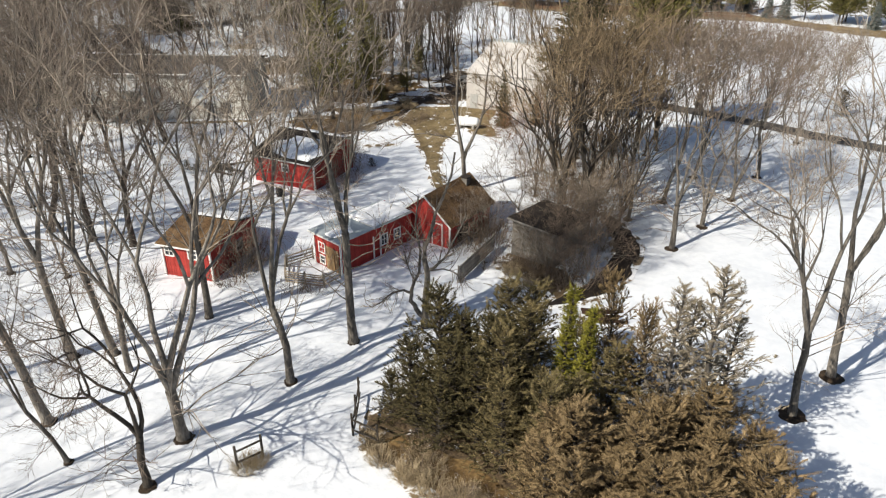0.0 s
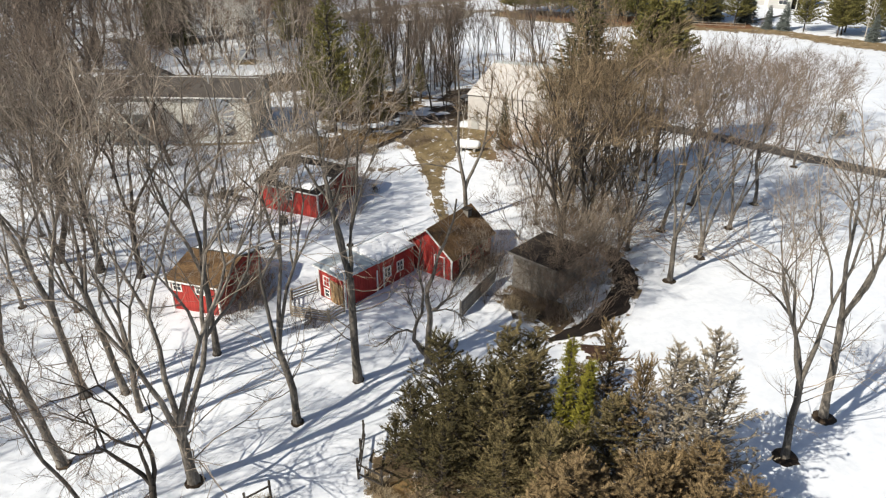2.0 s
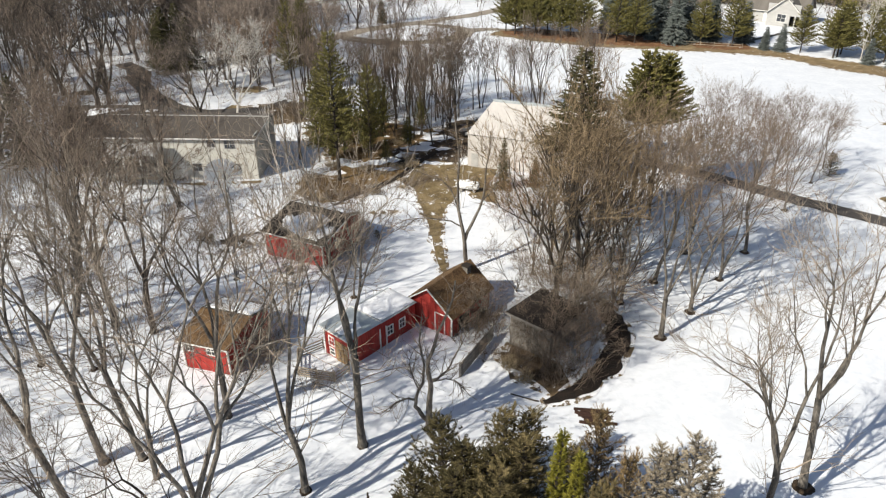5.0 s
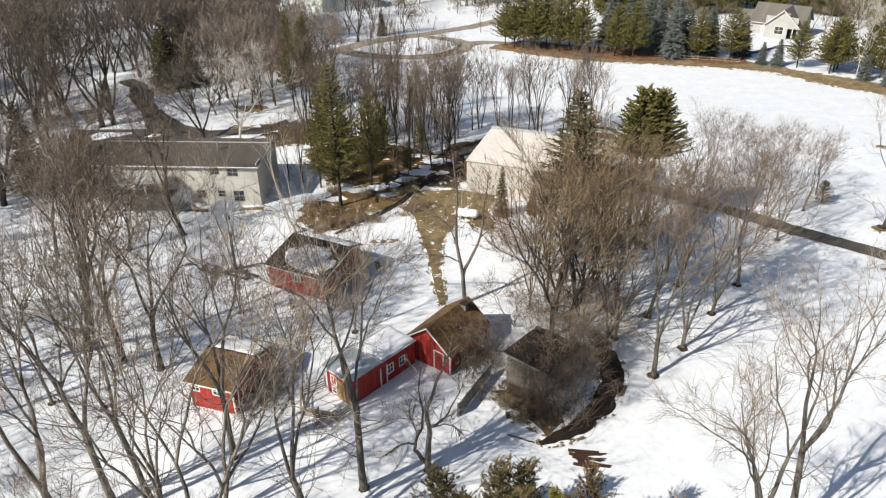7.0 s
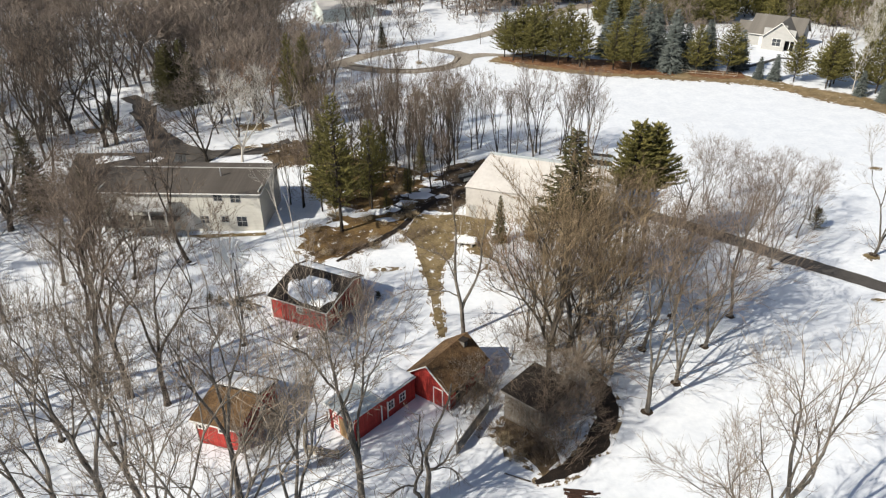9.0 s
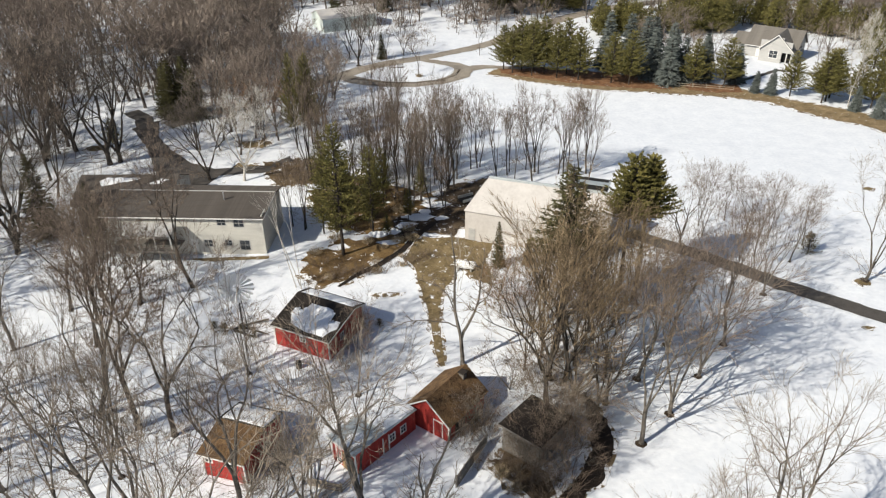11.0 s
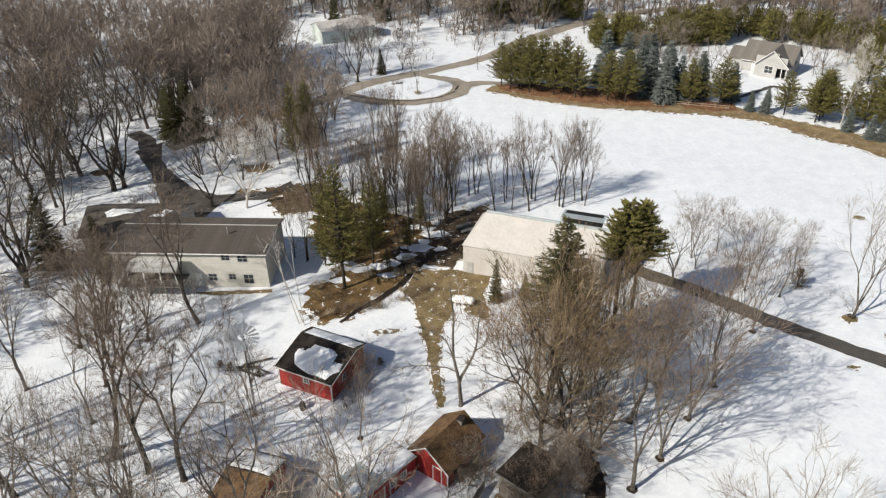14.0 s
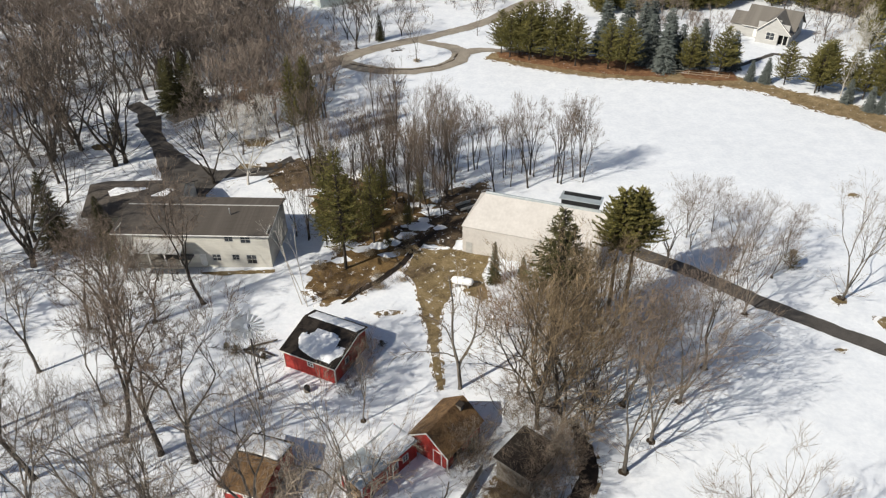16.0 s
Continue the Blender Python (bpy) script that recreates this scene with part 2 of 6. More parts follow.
def sheet(edge, height, grid=1.2):
    """Vertices and faces of a filled outline, with inner points, at height(x, y)."""
    from mathutils.geometry import delaunay_2d_cdt
    n = len(edge)
    pts = [Vector(p) for p in edge]
    xs, ys = [p[0] for p in edge], [p[1] for p in edge]
    for i in range(int((max(xs) - min(xs)) / grid) + 1):
        for j in range(int((max(ys) - min(ys)) / grid) + 1):
            pts.append(Vector((min(xs) + (i + 0.5) * grid, min(ys) + (j + 0.5) * grid)))
    vs, _, fs, *_ = delaunay_2d_cdt(pts, [], [list(range(n))], 1, 1e-4)
    return [(v.x, v.y, height(v.x, v.y)) for v in vs], [list(f) for f in fs]


def grown(points, by):
    """The outline pushed outwards."""
    n = len(points)
    area = sum(points[i][0] * points[(i + 1) % n][1] - points[(i + 1) % n][0] * points[i][1] for i in range(n))
    s = by if area > 0 else -by
    out = []
    for i, p in enumerate(points):
        d = (Vector(points[(i + 1) % n]) - Vector(points[i - 1])).normalized()
        out.append((p[0] + d.y * s, p[1] - d.x * s))
    return out


def patch(name, points, mat, label, category="ground", wobble=0.6, lift=0.05, seed=1.0, kind="structure", step=0.7, fringe=0.0):
    if fringe:
        patch(name + "_edge", grown(points, fringe), FRINGE, "thin snow with dead grass showing through", "snow", wobble * 1.5, lift - 0.025, seed + 50)
    v, f = sheet(outline(points, wobble, step, seed), lambda x, y: lie(x, y) + lift)
    return tagged(mesh_object(name, v, f, mat, flat=False), label, category, kind=kind)


def ribbon(name, line, width, mat, label, category="road", wobble=0.2, lift=0.06, seed=2.0):
    left, right = [], []
    for i, p in enumerate(line):
        a, b = Vector(line[max(0, i - 1)]), Vector(line[min(len(line) - 1, i + 1)])
        d = (b - a).normalized()
        w = (width[i] if isinstance(width, (list, tuple)) else width) / 2
        left.append((p[0] - d.y * w, p[1] + d.x * w))
        right.append((p[0] + d.y * w, p[1] - d.x * w))
    return patch(name, right + left[::-1], mat, label, category, wobble, lift, seed, step=0.35 if category == "ditch" else 0.7, fringe=0.3 if category == "ditch" else 0)


def snow_cap(name, m, points, label, wobble=0.15, thick=0.08):
    """A patch of old snow on a roof plane m, in the plane's metres."""
    edge = outline(points, wobble, 0.3, 4.0 + len(points))
    v, f = sheet(edge, lambda x, y: 0.0, 0.45)
    k = len(edge)
    rim = {i for i in range(min(k, len(v)))}
    top = [m @ Vector((x, y, 0.01 if i in rim else thick * (0.8 + 0.5 * noise.noise(Vector((x * 1.5, y * 1.5, 2)))))) for i, (x, y, z) in enumerate(v)]
    return tagged(mesh_object(name, [tuple(p) for p in top], f, ROOF_SNOW, flat=False), label, "snow", kind="stuff")


# ---- plants: meshes are made once and shared ----
def tube(V, F, path, radii, sides):
    first = len(V)
    up = Vector((0.13, 0.31, 0.94))
    for i, p in enumerate(path):
        d = (path[min(i + 1, len(path) - 1)] - path[max(i - 1, 0)]).normalized()
        s = d.cross(up)
        s = s.normalized() if s.length > 1e-3 else Vector((1, 0, 0))
        t = d.cross(s)
        for k in range(sides):
            w = 2 * math.pi * k / sides
            q = p + (s * math.cos(w) + t * math.sin(w)) * radii[i]
            V.append((q.x, q.y, q.z))
        if i:
            b = first + i * sides
            for k in range(sides):
                k2 = (k + 1) % sides
                F.append((b - sides + k, b - sides + k2, b + k2, b + k))


def spike(V, F, p, q, r):
    """A three-sided twig or needle spray that runs out to a point."""
    n = len(V)
    d = q - p
    s = Vector((-d.y, d.x, 0.02 * d.length))
    s = s.normalized() * r
    t = d.cross(s).normalized() * r
    for c in (p + s, p - s * 0.5 + t * 0.87, p - s * 0.5 - t * 0.87, q):
        V.append((c.x, c.y, c.z))
    F.extend(((n, n + 1, n + 3), (n + 1, n + 2, n + 3), (n + 2, n, n + 3)))


def bent(rng, p, d, length, steps, lift, wild):
    path, d = [p], d.normalized()
    for i in range(steps):
        d = (d + Vector((rng.gauss(0, wild), rng.gauss(0, wild), rng.gauss(0, wild) + lift))).normalized()
        path.append(path[-1] + d * (length / steps))
    return path


def along(path, f):
    k = f * (len(path) - 1)
    i = min(int(k), len(path) - 2)
    return path[i].lerp(path[i + 1], k - i), (path[i + 1] - path[i]).normalized()


def aside(rng, d, degrees):
    s = d.cross(Vector((rng.gauss(0, 1), rng.gauss(0, 1), rng.gauss(0, 1)))).normalized()
    w = radians(degrees)
    return d * math.cos(w) + s * math.sin(w)


def bare_tree(seed, tall, fork, stems, spread, depth=5, thick=0.24, crooked=0.05, twigs=3, twig=0.013, shoots=2, lift=0.05, angle=1.0, reach=1.0):
    """Trunk with limbs, and crown of branches and twigs, of a leafless broadleaf tree that forks again and again."""
    rng = random.Random(seed)
    V, F, CV, CF = [], [], [], []
    ratio = 0.74
    first = tall * (1 - fork) / sum(ratio ** k for k in range(depth)) * 1.12

    def fine(p, d, n, size):
        for _ in range(n):
            spike(CV, CF, p, p + (aside(rng, d, rng.uniform(8, 48) * angle) + Vector((0, 0, 0.15))) * rng.uniform(0.45, 1.0) * size * reach, twig)

    def grow(p, d, length, r0, level):
        steps = 4 if level < 2 else 2 if level < depth - 1 else 1
        path = bent(rng, p, d, length, steps, lift, crooked * (1 + 0.35 * level))
        r1 = max(0.011, r0 * 0.66)
        sides = 6 if level < 2 else 4 if level < 3 else 3
        tube(*((V, F) if level < 3 else (CV, CF)), path, [r0 + (r1 - r0) * k / steps for k in range(steps + 1)], sides)
        end, d1 = along(path, 1.0)
        if level >= depth - 1:
            fine(end, d1, twigs, 1.0)
            for _ in range(twigs):
                q, d2 = along(path, rng.uniform(0.2, 0.95))
                fine(q, aside(rng, d2, 35), 1, 0.9)
            return
        n = 3 if rng.random() < (0.5 if level == 0 else 0.22) else 2
        for k in range(n):
            turn = rng.uniform(6, 14) if k == 0 and n > 2 else rng.uniform(15, 34)
            grow(end, aside(rng, d1, turn * angle * (1 + 0.07 * level)), length * ratio * rng.uniform(0.8, 1.15), r1 * (0.92 if k == 0 else 0.75), level + 1)
        for k in range(shoots if 0 < level < 3 else level > 0 and rng.random() < 0.5):
            q, d2 = along(path, rng.uniform(0.25, 0.9))
            grow(q, aside(rng, d2, rng.uniform(32, 62) * angle), length * ratio ** 2 * rng.uniform(0.6, 1.0), r0 * 0.38, min(depth - 1, level + 2))

    foot = bent(rng, Vector((0, 0, -0.2)), Vector((rng.gauss(0, 0.04), rng.gauss(0, 0.04), 1)), tall * fork + 0.2, 4, 0.1, crooked)
    tube(V, F, foot, [thick * k for k in (1.4, 1.05, 0.97, 0.92, 0.9)], 8)
    for i in range(stems):
        w = 2 * math.pi * (i / stems + rng.uniform(-0.1, 0.1)) + seed
        s = spread * rng.uniform(0.6, 1.25)
        grow(foot[-1] - Vector((0, 0, 0.1)), Vector((math.cos(w) * s, math.sin(w) * s, 1)), first * rng.uniform(0.85, 1.1), thick * (0.86 if stems < 3 else 0.7) * rng.uniform(0.75, 1.0), 0)
    for k in range(7):
        q, d = along(foot, rng.uniform(0.4, 0.97))
        grow(q, aside(rng, d, rng.uniform(45, 85)), first * rng.uniform(0.3, 0.6), thick * 0.17, 3 if k < 3 else max(3, depth - 2))
    return V, F, CV, CF


def limbed_tree(seed, limbs, side=5):
    """Trunk and crown of a tree whose main limbs are given, each as points and a girth, with side shoots and twigs."""
    rng = random.Random(seed)
    V, F, CV, CF = [], [], [], []
    for *points, r in limbs:
        path = [Vector(p) for p in points]
        path = [path[0]] + [q for a, b in zip(path, path[1:]) for q in ((a + b) / 2 + Vector((rng.gauss(0, 0.06), rng.gauss(0, 0.06), 0)), b)]
        n = len(path)
        tube(V, F, path, [max(0.02, r * (1 - 0.85 * k / n)) for k in range(n)], 7)
        for k in range(side + 2 * n):
            p, d = along(path, rng.uniform(0.45 if r > 0.15 else 0.25, 1.0))
            sub = bent(rng, p, aside(rng, d, rng.uniform(25, 70)), rng.uniform(0.5, 1.9), 3, 0.06, 0.16)
            tube(CV, CF, sub, [0.03, 0.022, 0.016, 0.011], 3)
            for _ in range(5):
                q, e = along(sub, rng.uniform(0.3, 1.0))
                spike(CV, CF, q, q + aside(rng, e, rng.uniform(15, 60)) * rng.uniform(0.3, 0.9), 0.011)
    return V, F, CV, CF


def conifer(seed, tall, radius, kind, dense=1.0, big=1.0, bare=0.1, low=0.04):
    """Trunk and crown of a spruce (drooping tiers) or a pine (open, upswept, tufted)."""
    rng = random.Random(seed)
    V, F, CV, CF = [], [], [], []
    trunk = bent(rng, Vector((0, 0, -0.2)), Vector((0, 0, 1)), tall, 8, 0.3, 0.012)
    tube(V, F, trunk, [0.016 * tall * (1 - i / 8.5) + 0.01 for i in range(9)], 6)
    pine = kind == "pine"
    tiers = int(tall * (3.2 if pine else 4.4) * (0.4 + 0.6 * dense))
    for i in range(tiers):
        f = (bare if pine else low) + (0.99 - bare if pine else 0.99 - low) * (i + rng.random() * 0.6) / tiers
        p, _ = along(trunk, min(f, 0.995))
        girth = min(1.0, 1.5 * (1.02 - f) ** 0.75) * (0.75 + 0.25 * min(1, f / 0.25)) if pine else (1 - f) ** 0.85
        n = max(4, int((8 if pine else 10) * (0.4 + girth)))
        for k in range(n):
            w = 2 * math.pi * (k + rng.random() * 0.7) / n + i * 2.4
            l = radius * girth * rng.uniform(0.4 if bare > 0.1 else 0.6, 1.12) + 0.18
            rise = rng.uniform(-0.05, 0.4) if pine else rng.uniform(-0.5, -0.1) + 0.55 * f
            path = bent(rng, p, Vector((math.cos(w), math.sin(w), rise)), l, 4, 0.07 if pine else 0.05, 0.05)
            tube(V, F, [path[0], path[2], path[4]], [0.035, 0.02, 0.006], 3)
            sprays = int((3 + l * (3.4 if pine else 10)) * dense)
            for j in range(sprays):
                g = 0.22 + 0.78 * (j + rng.random()) / sprays
                q, d = along(path, g)
                if pine:
                    for h in range(3):
                        spike(CV, CF, q, q + (aside(rng, d, rng.uniform(5, 75)) + Vector((0, 0, 0.35))).normalized() * rng.uniform(0.2, 0.45) * big, 0.08 * big)
                else:
                    side = d.cross(Vector((0, 0, 1))).normalized() * rng.choice((-1, 1))
                    spike(CV, CF, q, q + (d * 0.7 + side * rng.uniform(0.2, 1.0) + Vector((0, 0, rng.uniform(-0.55, 0.12)))).normalized() * rng.uniform(0.25, 0.55) * (0.8 + 0.5 * girth) * big, 0.065 * big)
    return V, F, CV, CF


def cedar(seed, tall, radius, boughs=150, plumes=7, top=0.6, ragged=0.45, size=1.0):
    """A cedar of ragged boughs, each of which ends in flat fans of feathery sprays with dark gaps between."""
    rng = random.Random(seed)
    V, F, CV, CF = [], [], [], []
    trunk = bent(rng, Vector((0, 0, -0.2)), Vector((0, 0, 1)), tall * 0.97, 7, 0.25, 0.03)
    tube(V, F, trunk, [0.017 * tall * (1 - i / 7.6) + 0.008 for i in range(8)], 6)
    for i in range(boughs):
        f = 0.05 + 0.95 * (i + rng.random()) / boughs
        p, _ = along(trunk, min(f, 0.995))
        w = i * 2.399 + rng.uniform(-0.5, 0.5)
        l = radius * (1.03 - f) ** top * (1 + rng.uniform(-ragged, ragged * 0.6)) * (0.75 + 0.25 * min(1, f / 0.25)) + 0.12
        path = bent(rng, p, Vector((math.cos(w), math.sin(w), rng.uniform(-0.15, 0.3) + 1.0 * f)), l, 5, 0.06, 0.10)
        tube(V, F, [path[0], path[2], path[5]], [0.045, 0.026, 0.006], 3)
        n = max(2, int(plumes * (0.45 + 0.55 * l / radius)))
        for j in range(n):
            q, d = along(path, 0.32 + 0.68 * (j + rng.random()) / n)
            side = d.cross(Vector((0, 0, 1))).normalized()
            d = (d * rng.uniform(0.5, 1.1) + side * rng.uniform(-1.3, 1.3) + Vector((0, 0, rng.uniform(-0.3, 0.6)))).normalized()
            side = (d.cross(Vector((0, 0, 1))) + Vector((0, 0, rng.uniform(-0.4, 0.4)))).normalized()
            stem = rng.uniform(0.3, 0.95) * size
            for h in range(7):
                g = h / 6
                r = q + d * stem * g - Vector((0, 0, 0.12 * stem * g * g))
                for t in (-1, 1):
                    spike(CV, CF, r, r + (d * rng.uniform(0.5, 0.9) + side * t * rng.uniform(0.35, 0.8) + Vector((0, 0, rng.uniform(-0.25, 0.25)))) * rng.uniform(0.22, 0.36) * size * (1.15 - 0.55 * g), 0.034 * size)
    return V, F, CV, CF


def brush(seed, tall, radius, stems=75):
    """A thicket of thin bare stems."""
    rng = random.Random(seed)
    CV, CF = [], []
    for i in range(stems):
        w, r = rng.uniform(0, 6.283), radius * math.sqrt(rng.random()) * 0.7
        p = Vector((math.cos(w) * r, math.sin(w) * r, -0.05))
        path = bent(rng, p, Vector((math.cos(w) * 0.45, math.sin(w) * 0.45, 1)), tall * rng.uniform(0.5, 1.0), 4, 0.0, 0.16)
        tube(CV, CF, path, [0.022, 0.018, 0.015, 0.011, 0.006], 3)
        for k in range(9):
            q, d = along(path, rng.uniform(0.25, 1.0))
            spike(CV, CF, q, q + aside(rng, d, rng.uniform(15, 60)) * rng.uniform(0.25, 0.75), 0.008)
    return CV, CF


def mound_mesh(seed):
    """An uneven ring of leaves and bare soil at a trunk's foot."""
    rng = random.Random(seed)
    V, F = [(0, 0, 0.22)], []
    n = 18
    for ring, (r, z) in enumerate(((0.45, 0.17), (0.85, 0.07), (1.0, -0.06))):
        for k in range(n):
            w = 2 * math.pi * k / n
            s = r * (1 + (0.22 if ring else 0.1) * rng.uniform(-1, 1))
            V.append((s * math.cos(w) * 0.8, s * math.sin(w) * 0.8, z + rng.uniform(-0.02, 0.02)))
    for k in range(n):
        k2 = (k + 1) % n
        F.append((0, 1 + k, 1 + k2))
        for b in (1, 1 + n):
            F.append((b + k, b + n + k, b + n + k2, b + k2))
    return V, F


def shared(name, V, F, mat, flat=True):
    me = bpy.data.meshes.new(name)
    me.from_pydata(V, [], F)
    me.materials.append(mat)
    if not flat:
        me.polygons.foreach_set("use_smooth", [True] * len(me.polygons))
    me.update()
    return me


MOUNDS = [shared("root_mound", *mound_mesh(s), DARK_SOIL) for s in (1, 2, 3)]
SHAPES = {}


def shape(name, tall, made, bark, leaf):
    V, F, CV, CF = made
    SHAPES[name] = (tall, shared("trunk", V, F, bark, flat=False), shared("crown", CV, CF, leaf), CV, CF, V, F)


for i, (fork, stems, spread) in enumerate(((0.30, 3, 0.34), (0.16, 4, 0.42), (0.36, 3, 0.26), (0.10, 3, 0.5), (0.24, 3, 0.40))):
    shape(f"bare{i}", 18, bare_tree(11 + i, 18, fork, stems, spread * 0.85, 6, 0.24, 0.09, 2, 0.0105, 2, 0.06, 0.9, 1.1), BARK, TWIG)
for i, (fork, stems, spread) in enumerate(((0.22, 3, 0.22), (0.08, 3, 0.30), (0.30, 3, 0.20))):
    shape(f"slim{i}", 14, bare_tree(31 + i, 14, fork, stems, spread, 6, 0.15, 0.07, 2, 0.0095, 1, 0.06, 0.95, 1.05), BARK, YARD_TWIG)
for i in range(3):
    shape(f"far{i}", 15, bare_tree(51 + i, 15, 0.18 + 0.06 * i, 3, 0.24, 5, 0.18, 0.05, 3, 0.016, 1, 0.07, 0.75), DARK_BARK, YARD_TWIG)
for i in range(3):
    shape(f"wood{i}", 15, bare_tree(57 + i, 15, 0.14 + 0.05 * i, 3, 0.5, 4, 0.22, 0.08, 3, 0.05, 1, 0.05, 1.1, 1.7), WOOD_BARK, WOOD_TWIG)
for i, (fork, stems) in enumerate(((0.20, 3), (0.10, 4), (0.28, 3))):
    shape(f"grove{i}", 18, bare_tree(41 + i, 18, fork * 0.6, stems + 1, 0.4, 5, 0.17, 0.075, 3, 0.016, 1, 0.07, 0.8, 1.2), DARK_BARK, GROVE_TWIG)
for i in range(3):
    shape(f"haze{i}", 15, bare_tree(157 + i, 15, 0.2, 3, 0.4, 3, 0.26, 0.05, 3, 0.12, 0, 0.05, 1.0, 2.8), WOOD_BARK, WOOD_TWIG)
for i in range(2):
    shape(f"sapling{i}", 9, bare_tree(61 + i, 9, 0.06, 4, 0.4, 5, 0.07, 0.05, 3, 0.012), BARK, TWIG)
for i in range(2):
    shape(f"dark{i}", 18, bare_tree(141 + i, 18, 0.1, 4, 0.5, 6, 0.32, 0.09, 3, 0.011, 1), DARK_BARK, DARK_TWIG)
for i, (fork, stems, spread) in enumerate(((0.34, 3, 0.3), (0.3, 4, 0.34), (0.26, 3, 0.36))):
    shape(f"crown{i}", 20, bare_tree(161 + i, 20, fork, stems, spread, 6, 0.25, 0.09, 4, 0.0135, 2, 0.06, 0.95, 1.15), DARK_BARK, YARD_TWIG)
shape("gnarled", 14, bare_tree(78, 14, 0.2, 3, 0.42, 6, 0.24, 0.17, 2, 0.0095, 2, 0.02, 1.2), DARK_BARK, YARD_TWIG)
shape("scrub", 6, bare_tree(65, 6, 0.05, 6, 0.8, 5, 0.07, 0.13, 1, 0.016, 1), BARK, BRUSH_TWIG)
shape("apple", 10, bare_tree(74, 10, 0.12, 2, 0.34, 5, 0.24, 0.13, 2, 0.011, 1), BARK, TWIG)
APPLE = (((0, 0, -0.2), (0.02, 0, 1.0), (0.12, 0.1, 2.6), (0.2, 0, 4.2), (0.05, 0.2, 5.8), (0.5, 0.3, 7.0), (1.2, 0.2, 9.2), (1.9, 0.4, 12.0), 0.27),
         ((0, 0, 0.7), (-0.55, 0.1, 1.3), (-0.9, 0, 2.0), (-0.8, -0.1, 2.9), (-0.3, 0, 4.1), (-0.2, 0.1, 5.6), (-0.5, 0.3, 7.4), (-0.3, 0.5, 9.2), 0.18),
         ((-0.85, 0, 2.6), (-1.3, -0.3, 3.0), (-2.0, -0.5, 2.9), (-2.6, -0.6, 2.4), (-3.3, -0.8, 2.0), 0.09),
         ((0.2, 0, 4.0), (0.7, -0.2, 4.6), (1.3, -0.3, 5.3), (1.7, -0.3, 6.2), (2.6, -0.1, 8.2), 0.12),
         ((0.4, -0.1, 4.3), (1.2, 0.3, 4.2), (2.0, 0.5, 3.8), (2.5, 0.6, 3.0), 0.06),
         ((-0.6, 0, 3.5), (-1.0, 0.4, 4.3), (-1.2, 0.5, 5.2), (-1.0, 0.6, 6.2), 0.05))
FORKED = (((0, 0, -0.2), (-0.1, 0, 2.0), (-0.25, 0, 4.0), (-0.75, 0.1, 6.6), (-0.8, 0.2, 9.5), (-0.75, 0.3, 12.5), (-1.1, 0.3, 15.5), 0.24),
          ((-0.15, 0, 3.2), (0.5, 0.1, 4.9), (1.25, 0.2, 6.6), (1.7, 0.2, 9.0), (1.8, 0.1, 11.0), (2.1, 0.2, 14.0), 0.17),
          ((-0.5, 0, 4.8), (-1.4, -0.1, 5.4), (-3.7, -0.2, 5.8), (-5.6, 0, 5.5), (-7.0, 0.1, 4.7), 0.08),
          ((-0.75, 0.1, 6.6), (-1.4, 0.5, 8.3), (-2.3, 0.8, 9.2), (-4.2, 1.0, 9.8), 0.08),
          ((1.4, 0.2, 7.2), (2.2, -0.4, 8.4), (2.8, -0.6, 10.0), (3.1, -0.6, 11.8), 0.07))
shape("old_apple", 12, limbed_tree(77, APPLE), BARK, TWIG)
shape("forked", 15.5, limbed_tree(79, FORKED, 8), BARK, YARD_TWIG)
shape("birch", 13, bare_tree(81, 13, 0.18, 4, 0.5, 6, 0.16), WHITE_BARK, WHITE_BARK)
shape("paper_birch", 14, bare_tree(83, 14, 0.55, 2, 0.12, 3, 0.07, 0.03, 1, 0.01, 1), WHITE_BARK, WHITE_BARK)
shape("rusty", 14, bare_tree(85, 14, 0.1, 5, 0.4, 5, 0.12), BARK, RED_TWIG)
for i in range(3):
    shape(f"pine{i}", 12, conifer(91 + i, 12, 3.1 + 0.2 * i, "pine", 0.85, 0.75, 0.24), DARK_BARK, PINE)
    shape(f"dist_pine{i}", 12, conifer(195 + i, 12, 3.6 + 0.2 * i, "pine", 0.26, 2.0), DARK_BARK, PINE)
    shape(f"far_pine{i}", 12, conifer(95 + i, 12, 3.9 + 0.2 * i, "pine", 0.62, 1.15, 0.17), DARK_BARK, PINE)
shape("fir", 12, conifer(99, 12, 3.1, "pine", 1.6, 0.62, 0.57), DARK_BARK, PINE)
shape("tall_spruce", 12, conifer(107, 12, 3.9, "spruce", 0.55, 0.9, 0.1, 0.5), DARK_BARK, SPRUCE)
for i in range(2):
    shape(f"spruce{i}", 12, conifer(101 + i, 12, 2.9, "spruce", 0.8, 0.95), DARK_BARK, SPRUCE)
shape("blue_spruce", 12, conifer(105, 12, 2.8, "spruce", 0.4, 2.0), DARK_BARK, BLUE_SPRUCE)
for i in range(3):
    shape(f"cedar{i}", 11, cedar(111 + i, 11, 3.5, 145, 8, 0.42, 0.6, 0.88), DARK_BARK, CEDAR_MID if i == 2 else CEDAR)
shape("thin_cedar", 12, cedar(115, 12, 3.0, 105, 8, 0.62, 0.9, 0.6), BARK, CEDAR_PALE)
for i in range(2):
    shape(f"dark_cedar{i}", 6, cedar(117 + i, 6, 2.6, 115, 8, 0.62, 0.6, 0.62), DARK_BARK, CEDAR_DARK)
shape("arbor", 9.5, cedar(121, 9.5, 0.5, 240, 6, 0.35, 0.25, 0.5), DARK_BARK, ARBOR)
